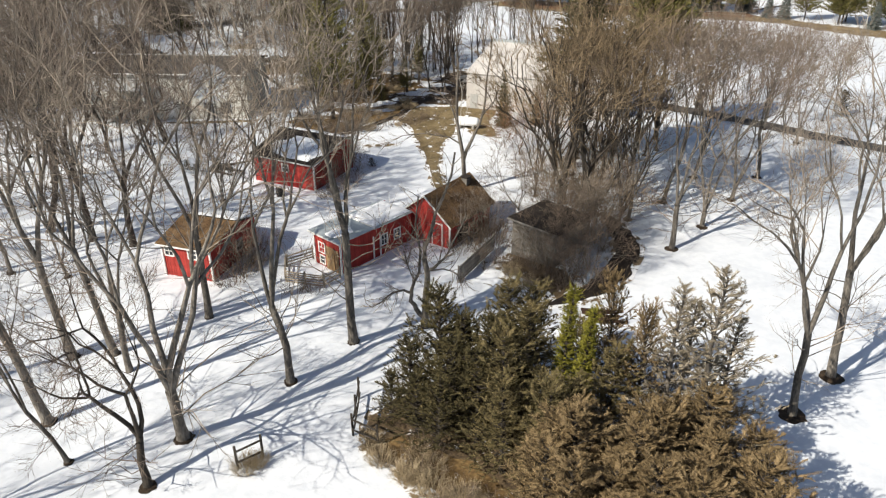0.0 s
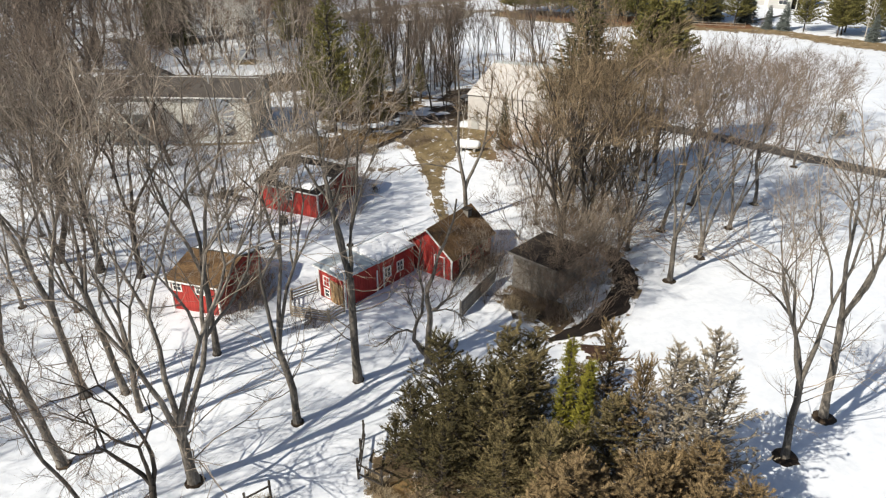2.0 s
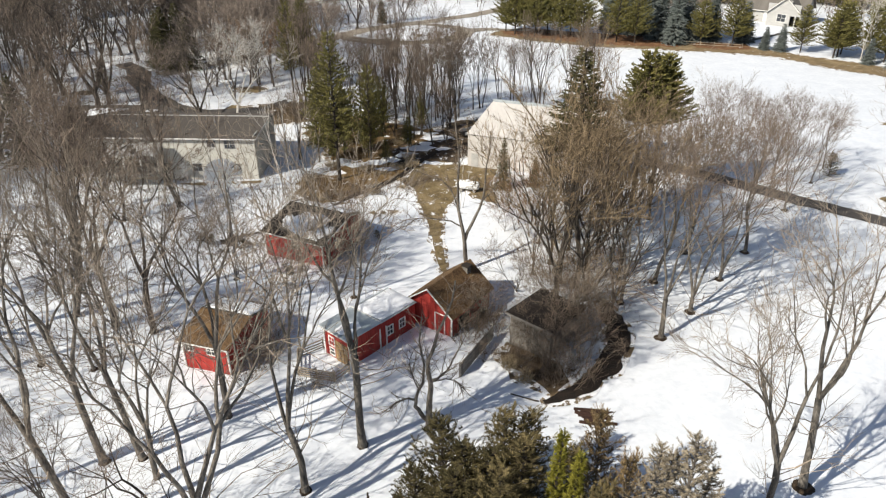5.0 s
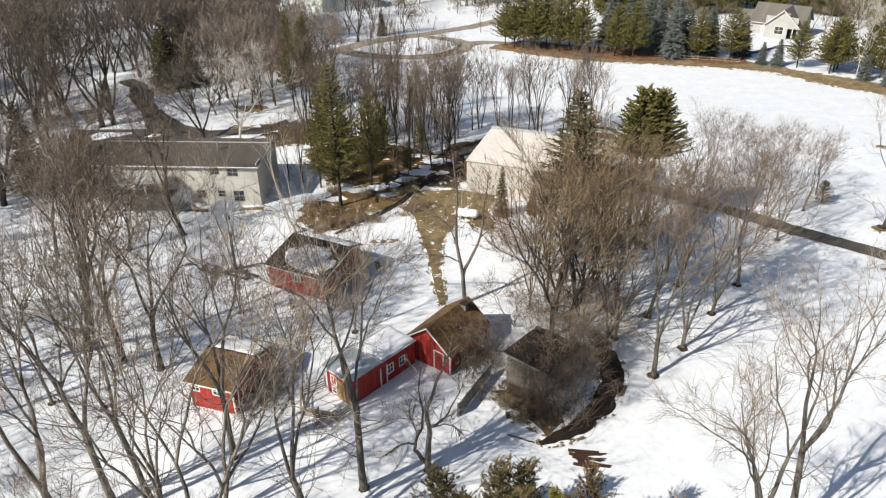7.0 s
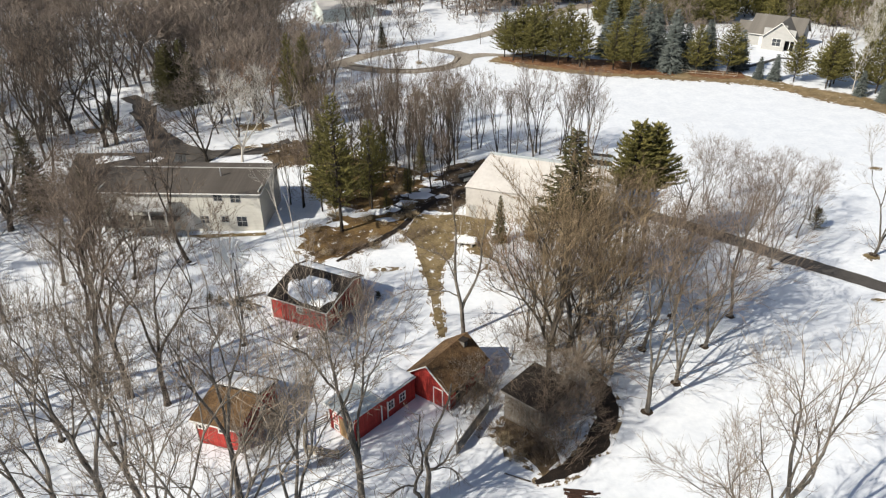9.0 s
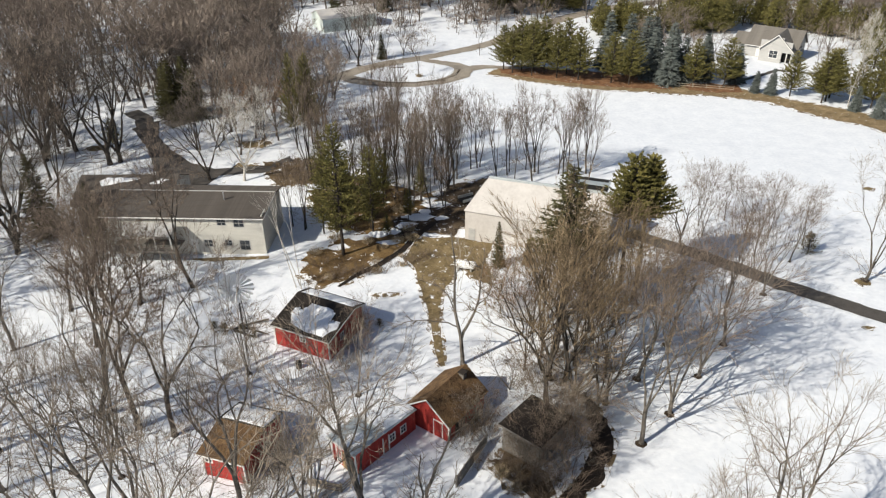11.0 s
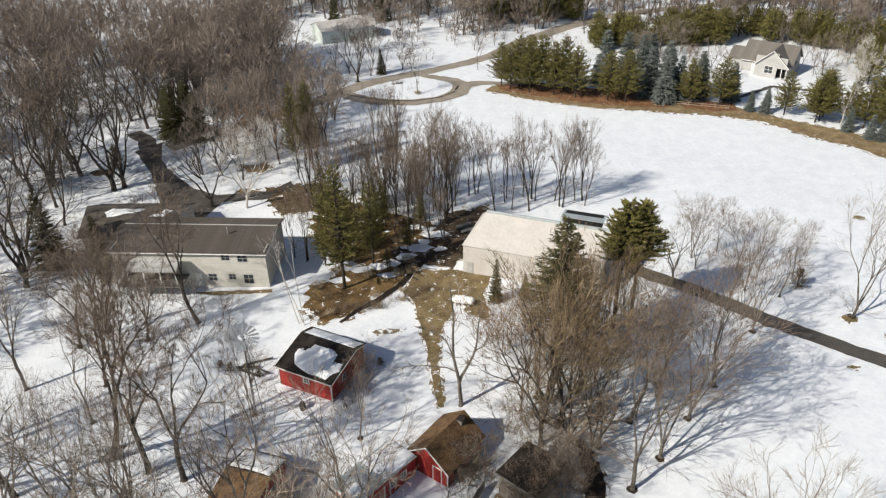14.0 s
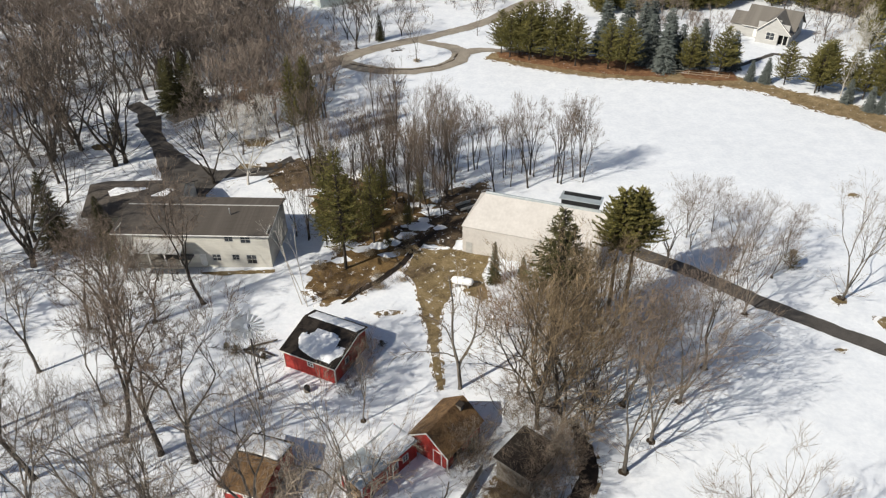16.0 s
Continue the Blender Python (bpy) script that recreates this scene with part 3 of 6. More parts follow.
BRUSH = [shared("thicket", *brush(131 + i, 2.6, 1.7, 42), BRUSH_TWIG) for i in range(2)] + [shared("thicket", *brush(135, 1.3, 1.1, 90), DRY_STEMS)]
SPIN = random.Random(5)


def plant(name, key, x, y, tall, label, group="", wide=1.0, mound=0.0, lean=(0, 0), rz=None):
    """A tree of a shared shape, scaled to its height, with its trunk, crown and a bare ring at its foot."""
    ref, trunk, crown, *_ = SHAPES[key]
    s = tall / ref
    ob = new(name)
    ob.matrix_world = pose(x, y, lie(x, y), lean[0], lean[1]) @ pose(0, 0, 0, 0, 0, SPIN.uniform(0, 360) if rz is None else rz)
    for n, me in (("trunk", trunk), ("crown", crown)):
        c = new(n, me)
        c.parent, c.scale = ob, (s * wide, s * wide, s)
    if mound:
        c = new("root_mound", SPIN.choice(MOUNDS))
        c.parent, c.scale = ob, (0.72 * mound, 0.72 * mound, 0.6)
    return tagged(ob, label, "tree", group)


def thicket(x, y, k, size, label="tangle of bare brown stems standing in snow"):
    ob = new("shrub")
    ob.matrix_world = pose(x, y, lie(x, y), 0, 0, SPIN.uniform(0, 360))
    c = new("thicket", BRUSH[k])
    c.parent, c.scale = ob, (size, size, size * SPIN.uniform(0.85, 1.15))
    return tagged(ob, label, "shrub", "brush round the sheds")


def woods(name, places, keys, label):
    """Many far trees as one mesh: places of (x, y, height)."""
    vs, fs, n, mi = [], [], 0, []
    rng = random.Random(len(places))
    for x, y, tall in places:
        key = rng.choice(keys)
        ref, _, _, CV, CF, TV, TF = SHAPES[key]
        s, w = tall / ref, rng.uniform(0, 6.283)
        c, d = math.cos(w) * s, math.sin(w) * s
        for k, (V, F) in enumerate(((TV, TF), (CV, CF))):
            A = np.array(V)
            vs.append(np.column_stack((x + A[:, 0] * c - A[:, 1] * d, y + A[:, 0] * d + A[:, 1] * c, lie(x, y) + A[:, 2] * s)))
            fs.extend(tuple(i + n for i in f) for f in F)
            mi.extend([k] * len(F))
            n += len(V)
    mats = [SHAPES[keys[0]][1].materials[0], SHAPES[keys[0]][2].materials[0]]
    return tagged(mesh_object(name, np.concatenate(vs).tolist(), fs, mats, slots=mi), label, "woods", kind="stuff")


# ---- ground, roads and bare patches ----
def axis(lo, a, b, hi, fine):
    out, v, s = list(np.arange(a, b + 0.01, fine)), b, fine
    while v < hi:
        s *= 1.22
        v += s
        out.append(v)
    v, s = a, fine
    while v > lo:
        s *= 1.22
        v -= s
        out.insert(0, v)
    return out


gx, gy = axis(-3000, -64, 84, 3000, 1.0), axis(-900, 18, 172, 4000, 1.0)
gv = [(x, y, lie(x, y)) for y in gy for x in gx]
w = len(gx)
gf = [(j * w + i, j * w + i + 1, (j + 1) * w + i + 1, (j + 1) * w + i) for j in range(len(gy) - 1) for i in range(w - 1)]
tagged(mesh_object("ground", gv, gf, SNOW, flat=False), "old sunlit snow cover over gently sloping ground", "snow", kind="structure")

ribbon("road_drive", [(25.0, 88.0), (28.5, 85.0), (31.7, 82.6), (35.2, 79.4), (40.0, 74.6), (44.8, 70.8), (51.0, 66.0), (62, 58), (80, 47)], 2.5, ASPHALT, "bare dark asphalt driveway cleared through the snow", "driveway", 0.25)
ribbon("road_lane", [(-52, 132), (-40, 144), (-29.1, 155.0), (-26.0, 158.9), (-22.6, 162.6), (-18.6, 167.2), (-13.6, 171.2), (-9.1, 173.7), (-4.4, 176.0), (1.1, 179.9), (6.8, 183.9), (12.7, 189.0), (20.8, 200.2), (35.2, 215.5), (50.7, 228.0), (69.7, 235.6), (110, 246), (170, 255)], [3.5, 3.5, 4.2, 4.5, 4.5, 4.2, 4.0, 3.8, 3.6, 3.6, 3.8, 4.2, 4.6, 5.0, 5.0, 5.0, 5.0, 5.0], GRAVEL, "bare brown gravel lane leading past a turning circle", "road", 0.3)
ribbon("road_circle", [(-22.6, 162.2), (-20.6, 159.6), (-17.7, 157.6), (-12.6, 155.6), (-6.4, 155.2), (-0.3, 157.2), (3.6, 161.2), (4.7, 166.2), (2.4, 169.8), (-2.3, 172.4), (-6.5, 174.6)], [2.0, 4.0, 4.2, 3.6, 3.4, 3.6, 4.4, 4.4, 3.6, 2.6, 1.6], GRAVEL, "bare brown gravel turning circle round a snowy island", "road", 0.3, 0.068)
ribbon("road_spur", [(3.2, 165.6), (8.9, 167.6), (12.8, 167.2), (17, 166.4), (22, 168)], [4.6, 2.8, 2.0, 1.6, 1.4], GRAVEL, "bare gravel spur beside the pines", "road", 0.3, 0.076)
# dark ribbon painted in for shaded snow with drive lines by the far house
ribbon("road_house", [(58.5, 151.2), (62.5, 154.4), (68.9, 158.7), (74.3, 162.4), (81.7, 159.4), (90, 156.5)], [0.8, 1.1, 1.2, 1.4, 1.4, 1.2], ASPHALT, "dark strip painted for shaded snow and drive lines at the far grey house", "driveway", 0.3, 0.06)
ribbon("rut", [(-20.6, 160.0), (-17.4, 158.4), (-12.6, 156.6), (-6.4, 156.3), (-0.8, 158.2), (2.6, 161.6), (3.6, 165.8)], 0.5, THAW, "dark wheel rut in the gravel circle", "road", 0.12, 0.085)
# dirt track lying in shadow; its colour holds that shadow too
ribbon("soil_track", [(-12.9, 76.9), (-10.7, 79.7), (-8.6, 81.4), (-7.0, 83.4), (-5.3, 85.4), (-4.2, 88.2), (-1.4, 92.4), (1.4, 96.3)], [0.4, 0.8, 1.0, 0.9, 0.9, 0.9, 0.9, 0.6], SHADED_MUD, "dark soil track along the snow's edge, its shade painted in", "soil", 0.2, 0.078)
patch("pavement_yard", [(-54.5, 134.8), (-52.1, 127.2), (-48.1, 121.2), (-42.7, 115.7), (-38.1, 113.2), (-29.8, 114.0), (-26.5, 117.5), (-25.2, 115.6), (-29.3, 111.2), (-36.6, 110.6), (-37.9, 107.2), (-38.6, 103.0), (-43.6, 103.0), (-45.2, 107.4), (-46.8, 110.4), (-48.6, 114.3), (-52.9, 122.7), (-58.4, 131.0)], ASPHALT, "bare dark asphalt driveway and turning yard by the house", "driveway", 0.3, 0.06)
ribbon("road_left", [(-56.2, 132.0), (-58.0, 136), (-62, 140)], 3.4, ASPHALT, "dark asphalt drive leaving through the woods", "driveway", 0.3, 0.055)
verge = [(9.7, 162.3), (20.5, 155.5), (31.9, 150.5), (48.7, 146.8), (57.1, 145.0), (64.2, 141.7), (68.1, 137.1), (70.6, 132.7), (76.2, 128.3), (79.1, 122.8), (92, 106), (110, 80)]
patch("verge", verge + [(115, 84), (96, 110), (83, 130), (79, 135.5), (70, 142), (60, 151), (49, 154), (33, 159), (21.5, 164), (12.5, 167)], VERGE, "strip of bare brown grass between field and pines", "grass", 0.7, 0.05, 5.0, fringe=0.7)
patch("mud", [(-3.8, 88.3), (-5.0, 83.2), (-3.6, 80.8), (-3.1, 77.2), (-2.0, 72.1), (-1.3, 67.8), (-0.8, 63.1), (-0.4, 61.3), (0.1, 61.3), (-0.1, 65.7), (-0.5, 68.6), (-0.3, 73.8), (0.3, 76.1), (1.2, 77.5), (1.4, 80.2), (2.6, 80.4), (3.4, 78.0), (6.1, 76.2), (5.4, 82.3), (6.7, 86.3), (1.3, 88.3)], GRASS, "thawed brown grass and mud in front of the white barn", "grass", 0.22, 0.05, 8.0, fringe=0.4)
patch("litter", [(-21.0, 107.3), (-17.2, 110.7), (-7.4, 104.7), (-2.0, 102.6), (0.7, 99.1), (-3.6, 94.7), (-1.8, 91.6), (-3.9, 89.2), (-5.2, 86.8), (-7.0, 84.4), (-10.8, 80.2), (-12.7, 77.5), (-16.3, 77.5), (-17.9, 80.5), (-17.9, 84.6), (-14.6, 87.1), (-16.3, 95.5), (-19.1, 97.2), (-21.0, 103.8)], NEEDLES, "bare ground with fallen needles and leaves under pines", "leaf litter", 1.3, 0.05, 11.0, fringe=0.9)
patch("litter_bank", [(-30.4, 115.2), (-21.8, 116.7), (-17.4, 112.6), (-20.5, 107.3), (-25.8, 105.8), (-28.4, 109.5)], LITTER, "bare bank of brown leaves beside the drive", "leaf litter", 0.8, 0.06, 13.0, fringe=0.7)
patch("litter_yard", [(-7.8, 94.9), (-1.9, 97.7), (0.7, 104.2), (7.1, 106.5), (7.8, 102.9), (4.0, 94.2), (1.4, 88.6), (-3.0, 90.2), (-6.6, 87.6)], THAW, "dark thawed yard of soil beside the barn", "soil", 0.9, 0.055, 17.0, fringe=0.6)
patch("litter_brush", [(3.9, 48.6), (5.6, 49.6), (7.8, 47.6), (9.4, 45.8), (9.2, 43.6), (7.9, 43.0), (6.6, 44.8), (5.2, 46.9)], LITTER, "leaf-covered bare soil beneath brush at the grey shed", "leaf litter", 1.0, 0.05, 19.0, fringe=0.6)
patch("litter_cedars", [(-4.3, 28.8), (-1.8, 26.7), (-0.1, 24.6), (3.4, 20.6), (4, 17.5), (13, 17.0), (13.4, 19.5), (13.8, 24.0), (9.5, 27.2), (7.0, 31.5), (2.0, 34.0), (-1.5, 33.6), (-4.1, 31.0)], LITTER, "dry leaves and grass under the cedar thicket", "leaf litter", 0.7, 0.05, 23.0, fringe=0.5)
# flat strip: the shade inside the ditch is part of its dark colour
ribbon("ditch", [(13.6, 56.5), (14.2, 54.2), (14.5, 51.5), (14.3, 49.4), (12.9, 46.5), (11.0, 44.3), (9.3, 42.9), (7.2, 42.1)], [0.4, 1.4, 1.9, 2.0, 1.8, 1.7, 1.4, 0.5], SHADED_MUD, "dark wet soil of a thawed ditch, its shade painted in", "ditch", 0.34, 0.07)
patch("needles", [(12.5, 166.0), (13.0, 162.6), (20.5, 158.4), (31, 153.2), (41, 150.6), (47, 150.2), (50, 152.5), (44, 160), (30, 164), (18, 169)], RUSSET, "rust-brown fallen needles under the field-edge pines", "leaf litter", 0.6, 0.062, 47.0, fringe=0.4)
patch("needles", [(50.5, 149.6), (56, 147.6), (61.5, 147.4), (62, 151.5), (56, 154), (51.5, 154)], RUSSET, "rust-brown fallen needles under the field-edge pines", "leaf litter", 0.6, 0.062, 48.0, fringe=0.4)
patch("grass_strip", [(-33.5, 84.8), (-23, 84.9), (-23, 84.2), (-28, 83.9), (-33, 84.2)], GRASS, "thawed strip of yellow grass along the house", "grass", 0.3, 0.05, 41.0)
patch("grass_patch", [(-9.5, 75.1), (-7, 75.6), (-4.5, 75.2), (-4.8, 74.2), (-8.0, 73.8)], FRINGE, "small thawed patch of grass in snow", "grass", 0.6, 0.05, 29.0)
for k, (x, y, r) in enumerate(((49.6, 74.8, 1.0), (53.5, 70.5, 1.4), (46.0, 66, 0.5), (-61.5, 122, 2.2), (-33, 113.2, 2.6), (-33.5, 123, 3.0), (63, 100, 0.8))):
    patch("grass_patch", [(x + r * math.cos(q), y + 0.6 * r * math.sin(q)) for q in (0, 1.05, 2.1, 3.14, 4.2, 5.2)], GRASS, "small thawed patch of grass in snow", "grass", 0.4 * r, 0.05, 31.0 + k, fringe=0.35)



# ---- buildings ----
PIECES = {}


def piece(name, key, build, mat, parent, m):
    """A small part whose mesh is shared by all pieces of one key."""
    if key not in PIECES:
        bm = bmesh.new()
        build(bm)
        me = bpy.data.meshes.new(name)
        bm.to_mesh(me)
        bm.free()
        me.materials.append(mat)
        PIECES[key] = me
    ob = new(name, PIECES[key])
    ob.parent, ob.matrix_basis = parent, m
    return ob


def boards(name, parent, mat, width, heights, at=(0, 0), turn=0.0, foot=-0.5, step=0.24, openings=(), label=""):
    """A wall of upright boards from (0, 0) along x on a dark backing; heights(x) is its top; openings: (x0, x1, z0, z1)."""
    rng = random.Random(int(width * 100) + len(openings))
    m = Matrix.Translation((at[0], at[1], 0)) @ Matrix.Rotation(radians(turn), 4, "Z")
    n = max(1, round(width / step))
    cuts = sorted({0.0, width, *(width * i / n for i in range(n + 1)), *(v for o in openings for v in o[:2])})
    bm, todo = bmesh.new(), []
    for a, b in zip(cuts, cuts[1:]):
        if b - a < 0.02:
            continue
        mid = (a + b) / 2
        spans = [(foot, None)]
        for x0, x1, z0, z1 in openings:
            if x0 <= mid <= x1:
                spans = [(foot, z0), (z1, None)]
        for z0, z1 in spans:
            ta, tb = (heights(a), heights(b)) if z1 is None else (z1, z1)
            if min(ta, tb) - z0 < 0.03:
                continue
            v = [bm.verts.new(p) for p in ((a, 0.03, z0), (b, 0.03, z0), (b, 0.03, tb), (a, 0.03, ta), (a, 0.1, z0), (b, 0.1, z0), (b, 0.1, tb), (a, 0.1, ta))]
            for q in ((0, 1, 2, 3), (5, 4, 7, 6), (4, 0, 3, 7), (1, 5, 6, 2), (3, 2, 6, 7), (4, 5, 1, 0)):
                bm.faces.new([v[i] for i in q])
            todo.append((a, round(b - a, 3), z0, round(ta - z0, 3), round(tb - z0, 3)))
    bmesh.ops.remove_doubles(bm, verts=bm.verts[:], dist=0.001)
    wall = part(name, bm, mat, parent, label)
    wall.matrix_basis = m
    for a, w, z0, ha, hb in todo:
        def build(bm):
            v = [bm.verts.new(p) for p in ((0.005, 0, 0), (w - 0.005, 0, 0), (w - 0.005, 0, hb), (0.005, 0, ha), (0.005, 0.028, 0), (w - 0.005, 0.028, 0), (w - 0.005, 0.028, hb), (0.005, 0.028, ha))]
            for q in ((0, 1, 2, 3), (4, 0, 3, 7), (1, 5, 6, 2), (3, 2, 6, 7), (4, 5, 1, 0)):
                bm.faces.new([v[i] for i in q])
        piece("board", (mat.name, w, ha, hb), build, mat, wall, Matrix.Translation((a, -rng.uniform(0, 0.016), z0)))
    return wall


def slab(name, parent, mat, corners, thick=0.09, label="", courses=0):
    """A roof plane: four corners, eave first, counter-clockwise from above; courses: rows of shingles laid over it."""
    a, b, c, d = (Vector(p) for p in corners)
    up = (b - a).cross(d - a).normalized()
    bm = bmesh.new()
    v = [bm.verts.new(q) for q in (a, b, c, d)] + [bm.verts.new(q - up * thick) for q in (a, b, c, d)]
    for q in ((0, 1, 2, 3), (7, 6, 5, 4), (0, 4, 5, 1), (1, 5, 6, 2), (2, 6, 7, 3), (3, 7, 4, 0)):
        bm.faces.new([v[k] for k in q])
    roof = part(name, bm, mat, parent, label)
    long, deep = (b - a).length, (d - a).length / max(1, courses)
    turn = Matrix((( b - a).normalized(), (d - a).normalized(), up)).transposed().to_4x4()
    for i in range(courses):
        def build(bm):
            rng = random.Random(i)
            n = max(2, int(long / 0.9))
            ragged = 0.0 if long > 12 else 0.012
            rows = [[bm.verts.new((long * k / n, -0.03 + rng.uniform(-ragged, ragged) if j == 0 else deep, z)) for k in range(n + 1)] for j, z in ((0, 0.004), (0, 0.034), (1, 0.012))]
            for lo_, hi_ in zip(rows, rows[1:]):
                for k in range(n):
                    bm.faces.new((lo_[k], lo_[k + 1], hi_[k + 1], hi_[k]))
        piece("shingle", (mat.name, round(long, 3), round(deep, 4), i % 4), build, mat, roof, Matrix.Translation(a + (d - a) * (i / courses)) @ turn)
    return roof


def window(parent, m, w, h, trim=WHITE, bars=1, sill=True, label="white-framed window"):
    """A window in the wall plane m (x along, y inward, z up), from its lower left corner."""
    frame_bm = bmesh.new()
    t = 0.09
    for q in ((-t, -0.05, -t, w + t, 0.05, 0), (-t, -0.05, h, w + t, 0.05, h + t), (-t, -0.05, 0, 0, 0.05, h), (w, -0.05, 0, w + t, 0.05, h)):
        add_box(frame_bm, *q)
    frame_bm.transform(m)
    win = part("window", frame_bm, trim, parent, label)
    bm = bmesh.new()
    add_box(bm, 0, 0.02, 0, w, 0.04, h)
    bm.transform(m)
    part("pane", bm, GLASS, win, "dark glass pane")
    bm = bmesh.new()
    for k in range(bars):
        x = w * (k + 1) / (bars + 1)
        add_box(bm, x - 0.02, -0.03, 0, x + 0.02, 0.018, h)
    add_box(bm, 0, -0.028, h / 2 - 0.02, w, 0.018, h / 2 + 0.02)
    bm.transform(m)
    part("mullion", bm, trim, win)
    return win


def wall_plane(x, y, z, turn=0.0):
    return Matrix.Translation((x, y, z)) @ Matrix.Rotation(radians(turn), 4, "Z")


def plank_door(parent, m, w, h, mat=RED, label="red plank door with white trim"):
    bm = bmesh.new()
    n = max(2, round(w / 0.2))
    for k in range(n):
        add_box(bm, w * k / n + 0.006, -0.045, 0, w * (k + 1) / n - 0.006, 0.02, h)
    bm.transform(m)
    door = part("door", bm, mat, parent, label)
    bm = bmesh.new()
    t = 0.09
    for q in ((-t, -0.07, 0, 0, 0.03, h), (w, -0.07, 0, w + t, 0.03, h), (-t, -0.07, h, w + t, 0.03, h + t)):
        add_box(bm, *q)
    bm.transform(m)
    part("door_frame", bm, WHITE, door)
    return door


# large red shed with a long low front slope
hay = tagged(base("shed", -18.2, 65.8, -26), "red board shed with dark shingle roof and snow patches", "shed", "red farm sheds")
W_, D_, EV, RG, RY = 6.9, 6.7, 2.75, 3.75, 4.9
boards("front_wall", hay, RED, W_, lambda x: EV, openings=[(3.3, 3.95, 1.55, 2.2)])
boards("back_wall", hay, RED, W_, lambda x: 3.2, (W_, D_), 180)
side = lambda y: EV + (RG - EV) * y / RY if y < RY else RG - (RG - 3.2) * (y - RY) / (D_ - RY)
boards("side_wall", hay, RED, D_, side, (W_, 0), 90, openings=[(2.2, 2.8, 1.3, 2.1)])
boards("side_wall", hay, RED, D_, lambda y: side(D_ - y), (0, D_), -90)
slab("roof", hay, SHINGLE, [(-0.3, -0.3, EV + 0.02), (W_ + 0.3, -0.3, EV + 0.02), (W_ + 0.3, RY, RG + 0.1), (-0.3, RY, RG + 0.1)], courses=16)
slab("roof", hay, SHINGLE, [(-0.3, RY, RG + 0.1), (W_ + 0.3, RY, RG + 0.1), (W_ + 0.3, D_ + 0.3, 3.2), (-0.3, D_ + 0.3, 3.2)], courses=7)
window(hay, wall_plane(3.3, 0, 1.55), 0.65, 0.65)
window(hay, wall_plane(W_, 2.2, 1.3, 90), 0.6, 0.8)
for x, y, top in ((-0.05, -0.05, EV), (W_ + 0.05, -0.05, EV), (W_ + 0.05, D_, 3.2)):
    box("corner_board", hay, WHITE, x - 0.07, y - 0.07, -0.4, x + 0.07, y + 0.07, top - 0.03)
beam("fascia", hay, WHITE, (-0.3, -0.34, EV - 0.06), (W_ + 0.3, -0.34, EV - 0.06), 0.11)
for x in (-0.33, W_ + 0.33):
    beam("fascia", hay, WHITE, (x, -0.3, EV - 0.05), (x, RY, RG + 0.02), 0.1)
    beam("fascia", hay, WHITE, (x, RY, RG + 0.02), (x, D_ + 0.3, 3.13), 0.1)
pitch_ = math.degrees(math.atan2(RG - EV, RY + 0.3))
lay = hay.matrix_world @ Matrix.Translation((0, -0.3, EV + 0.05)) @ Matrix.Rotation(radians(pitch_), 4, "X")
snow_cap("roof_snow", lay, [(0.9, 2.1), (1.7, 1.1), (2.6, 0.7), (4.4, 0.4), (6.2, 0.3), (6.5, 1.3), (7.0, 2.0), (6.8, 3.0), (5.9, 2.8), (5.6, 4.0), (4.6, 4.5), (2.4, 4.4), (1.8, 3.4), (0.8, 3.1)], "patch of melting snow on the shed's front slope", 0.22, 0.12)
lay = hay.matrix_world @ Matrix.Translation((0, RY, RG + 0.12)) @ Matrix.Rotation(-math.atan2(RG + 0.1 - 3.2, D_ + 0.3 - RY), 4, "X")
snow_cap("roof_snow", lay, [(0.1, 0.15), (3.5, 0.2), (6.8, 0.1), (7.0, 1.9), (3, 2.0), (0.2, 1.9)], "snow lying on the shed's back slope", 0.08, 0.12)

# small red shed with leaf-strewn front roof and snow behind
den = tagged(base("shed", -20.75, 47.45, -17.5), "small red shed with leaf-strewn brown roof", "shed", "red farm sheds")
W_, D_, EV, RG, RY, BK = 4.0, 6.3, 2.75, 3.4, 3.4, 2.6
boards("front_wall", den, RED, W_, lambda x: EV, openings=[(0.2, 0.85, 1.75, 2.45), (2.2, 2.85, 1.75, 2.45)])
boards("back_wall", den, RED, W_, lambda x: BK, (W_, D_), 180)
side2 = lambda y: EV + (RG - EV) * y / RY if y < RY else RG - (RG - BK) * (y - RY) / (D_ - RY)
boards("side_wall", den, RED, D_, side2, (W_, 0), 90, openings=[(3.4, 4.1, 0.9, 1.7)])
boards("side_wall", den, RED, D_, lambda y: side2(D_ - y), (0, D_), -90)
slab("roof", den, MOSSY, [(-0.35, -0.35, EV), (W_ + 0.3, -0.35, EV), (W_ + 0.3, RY, RG + 0.1), (-0.35, RY, RG + 0.1)])
slab("roof", den, SHINGLE, [(-0.35, RY, RG + 0.1), (W_ + 0.3, RY, RG + 0.1), (W_ + 0.3, D_ + 0.3, BK), (-0.35, D_ + 0.3, BK)], courses=12)
window(den, wall_plane(0.2, 0, 1.75), 0.65, 0.7)
window(den, wall_plane(2.2, 0, 1.75), 0.65, 0.7)
window(den, wall_plane(W_, 3.4, 0.9, 90), 0.7, 0.8)
for x, y, top in ((-0.05, -0.05, EV), (W_ + 0.05, -0.05, EV)):
    box("corner_board", den, WHITE, x - 0.07, y - 0.07, -0.4, x + 0.07, y + 0.07, top - 0.03)
beam("fascia", den, WHITE, (-0.35, -0.38, EV - 0.06), (W_ + 0.3, -0.38, EV - 0.06), 0.1)
lay = den.matrix_world @ Matrix.Translation((0, RY, RG + 0.12)) @ Matrix.Rotation(-math.atan2(RG + 0.1 - BK, D_ + 0.3 - RY), 4, "X")
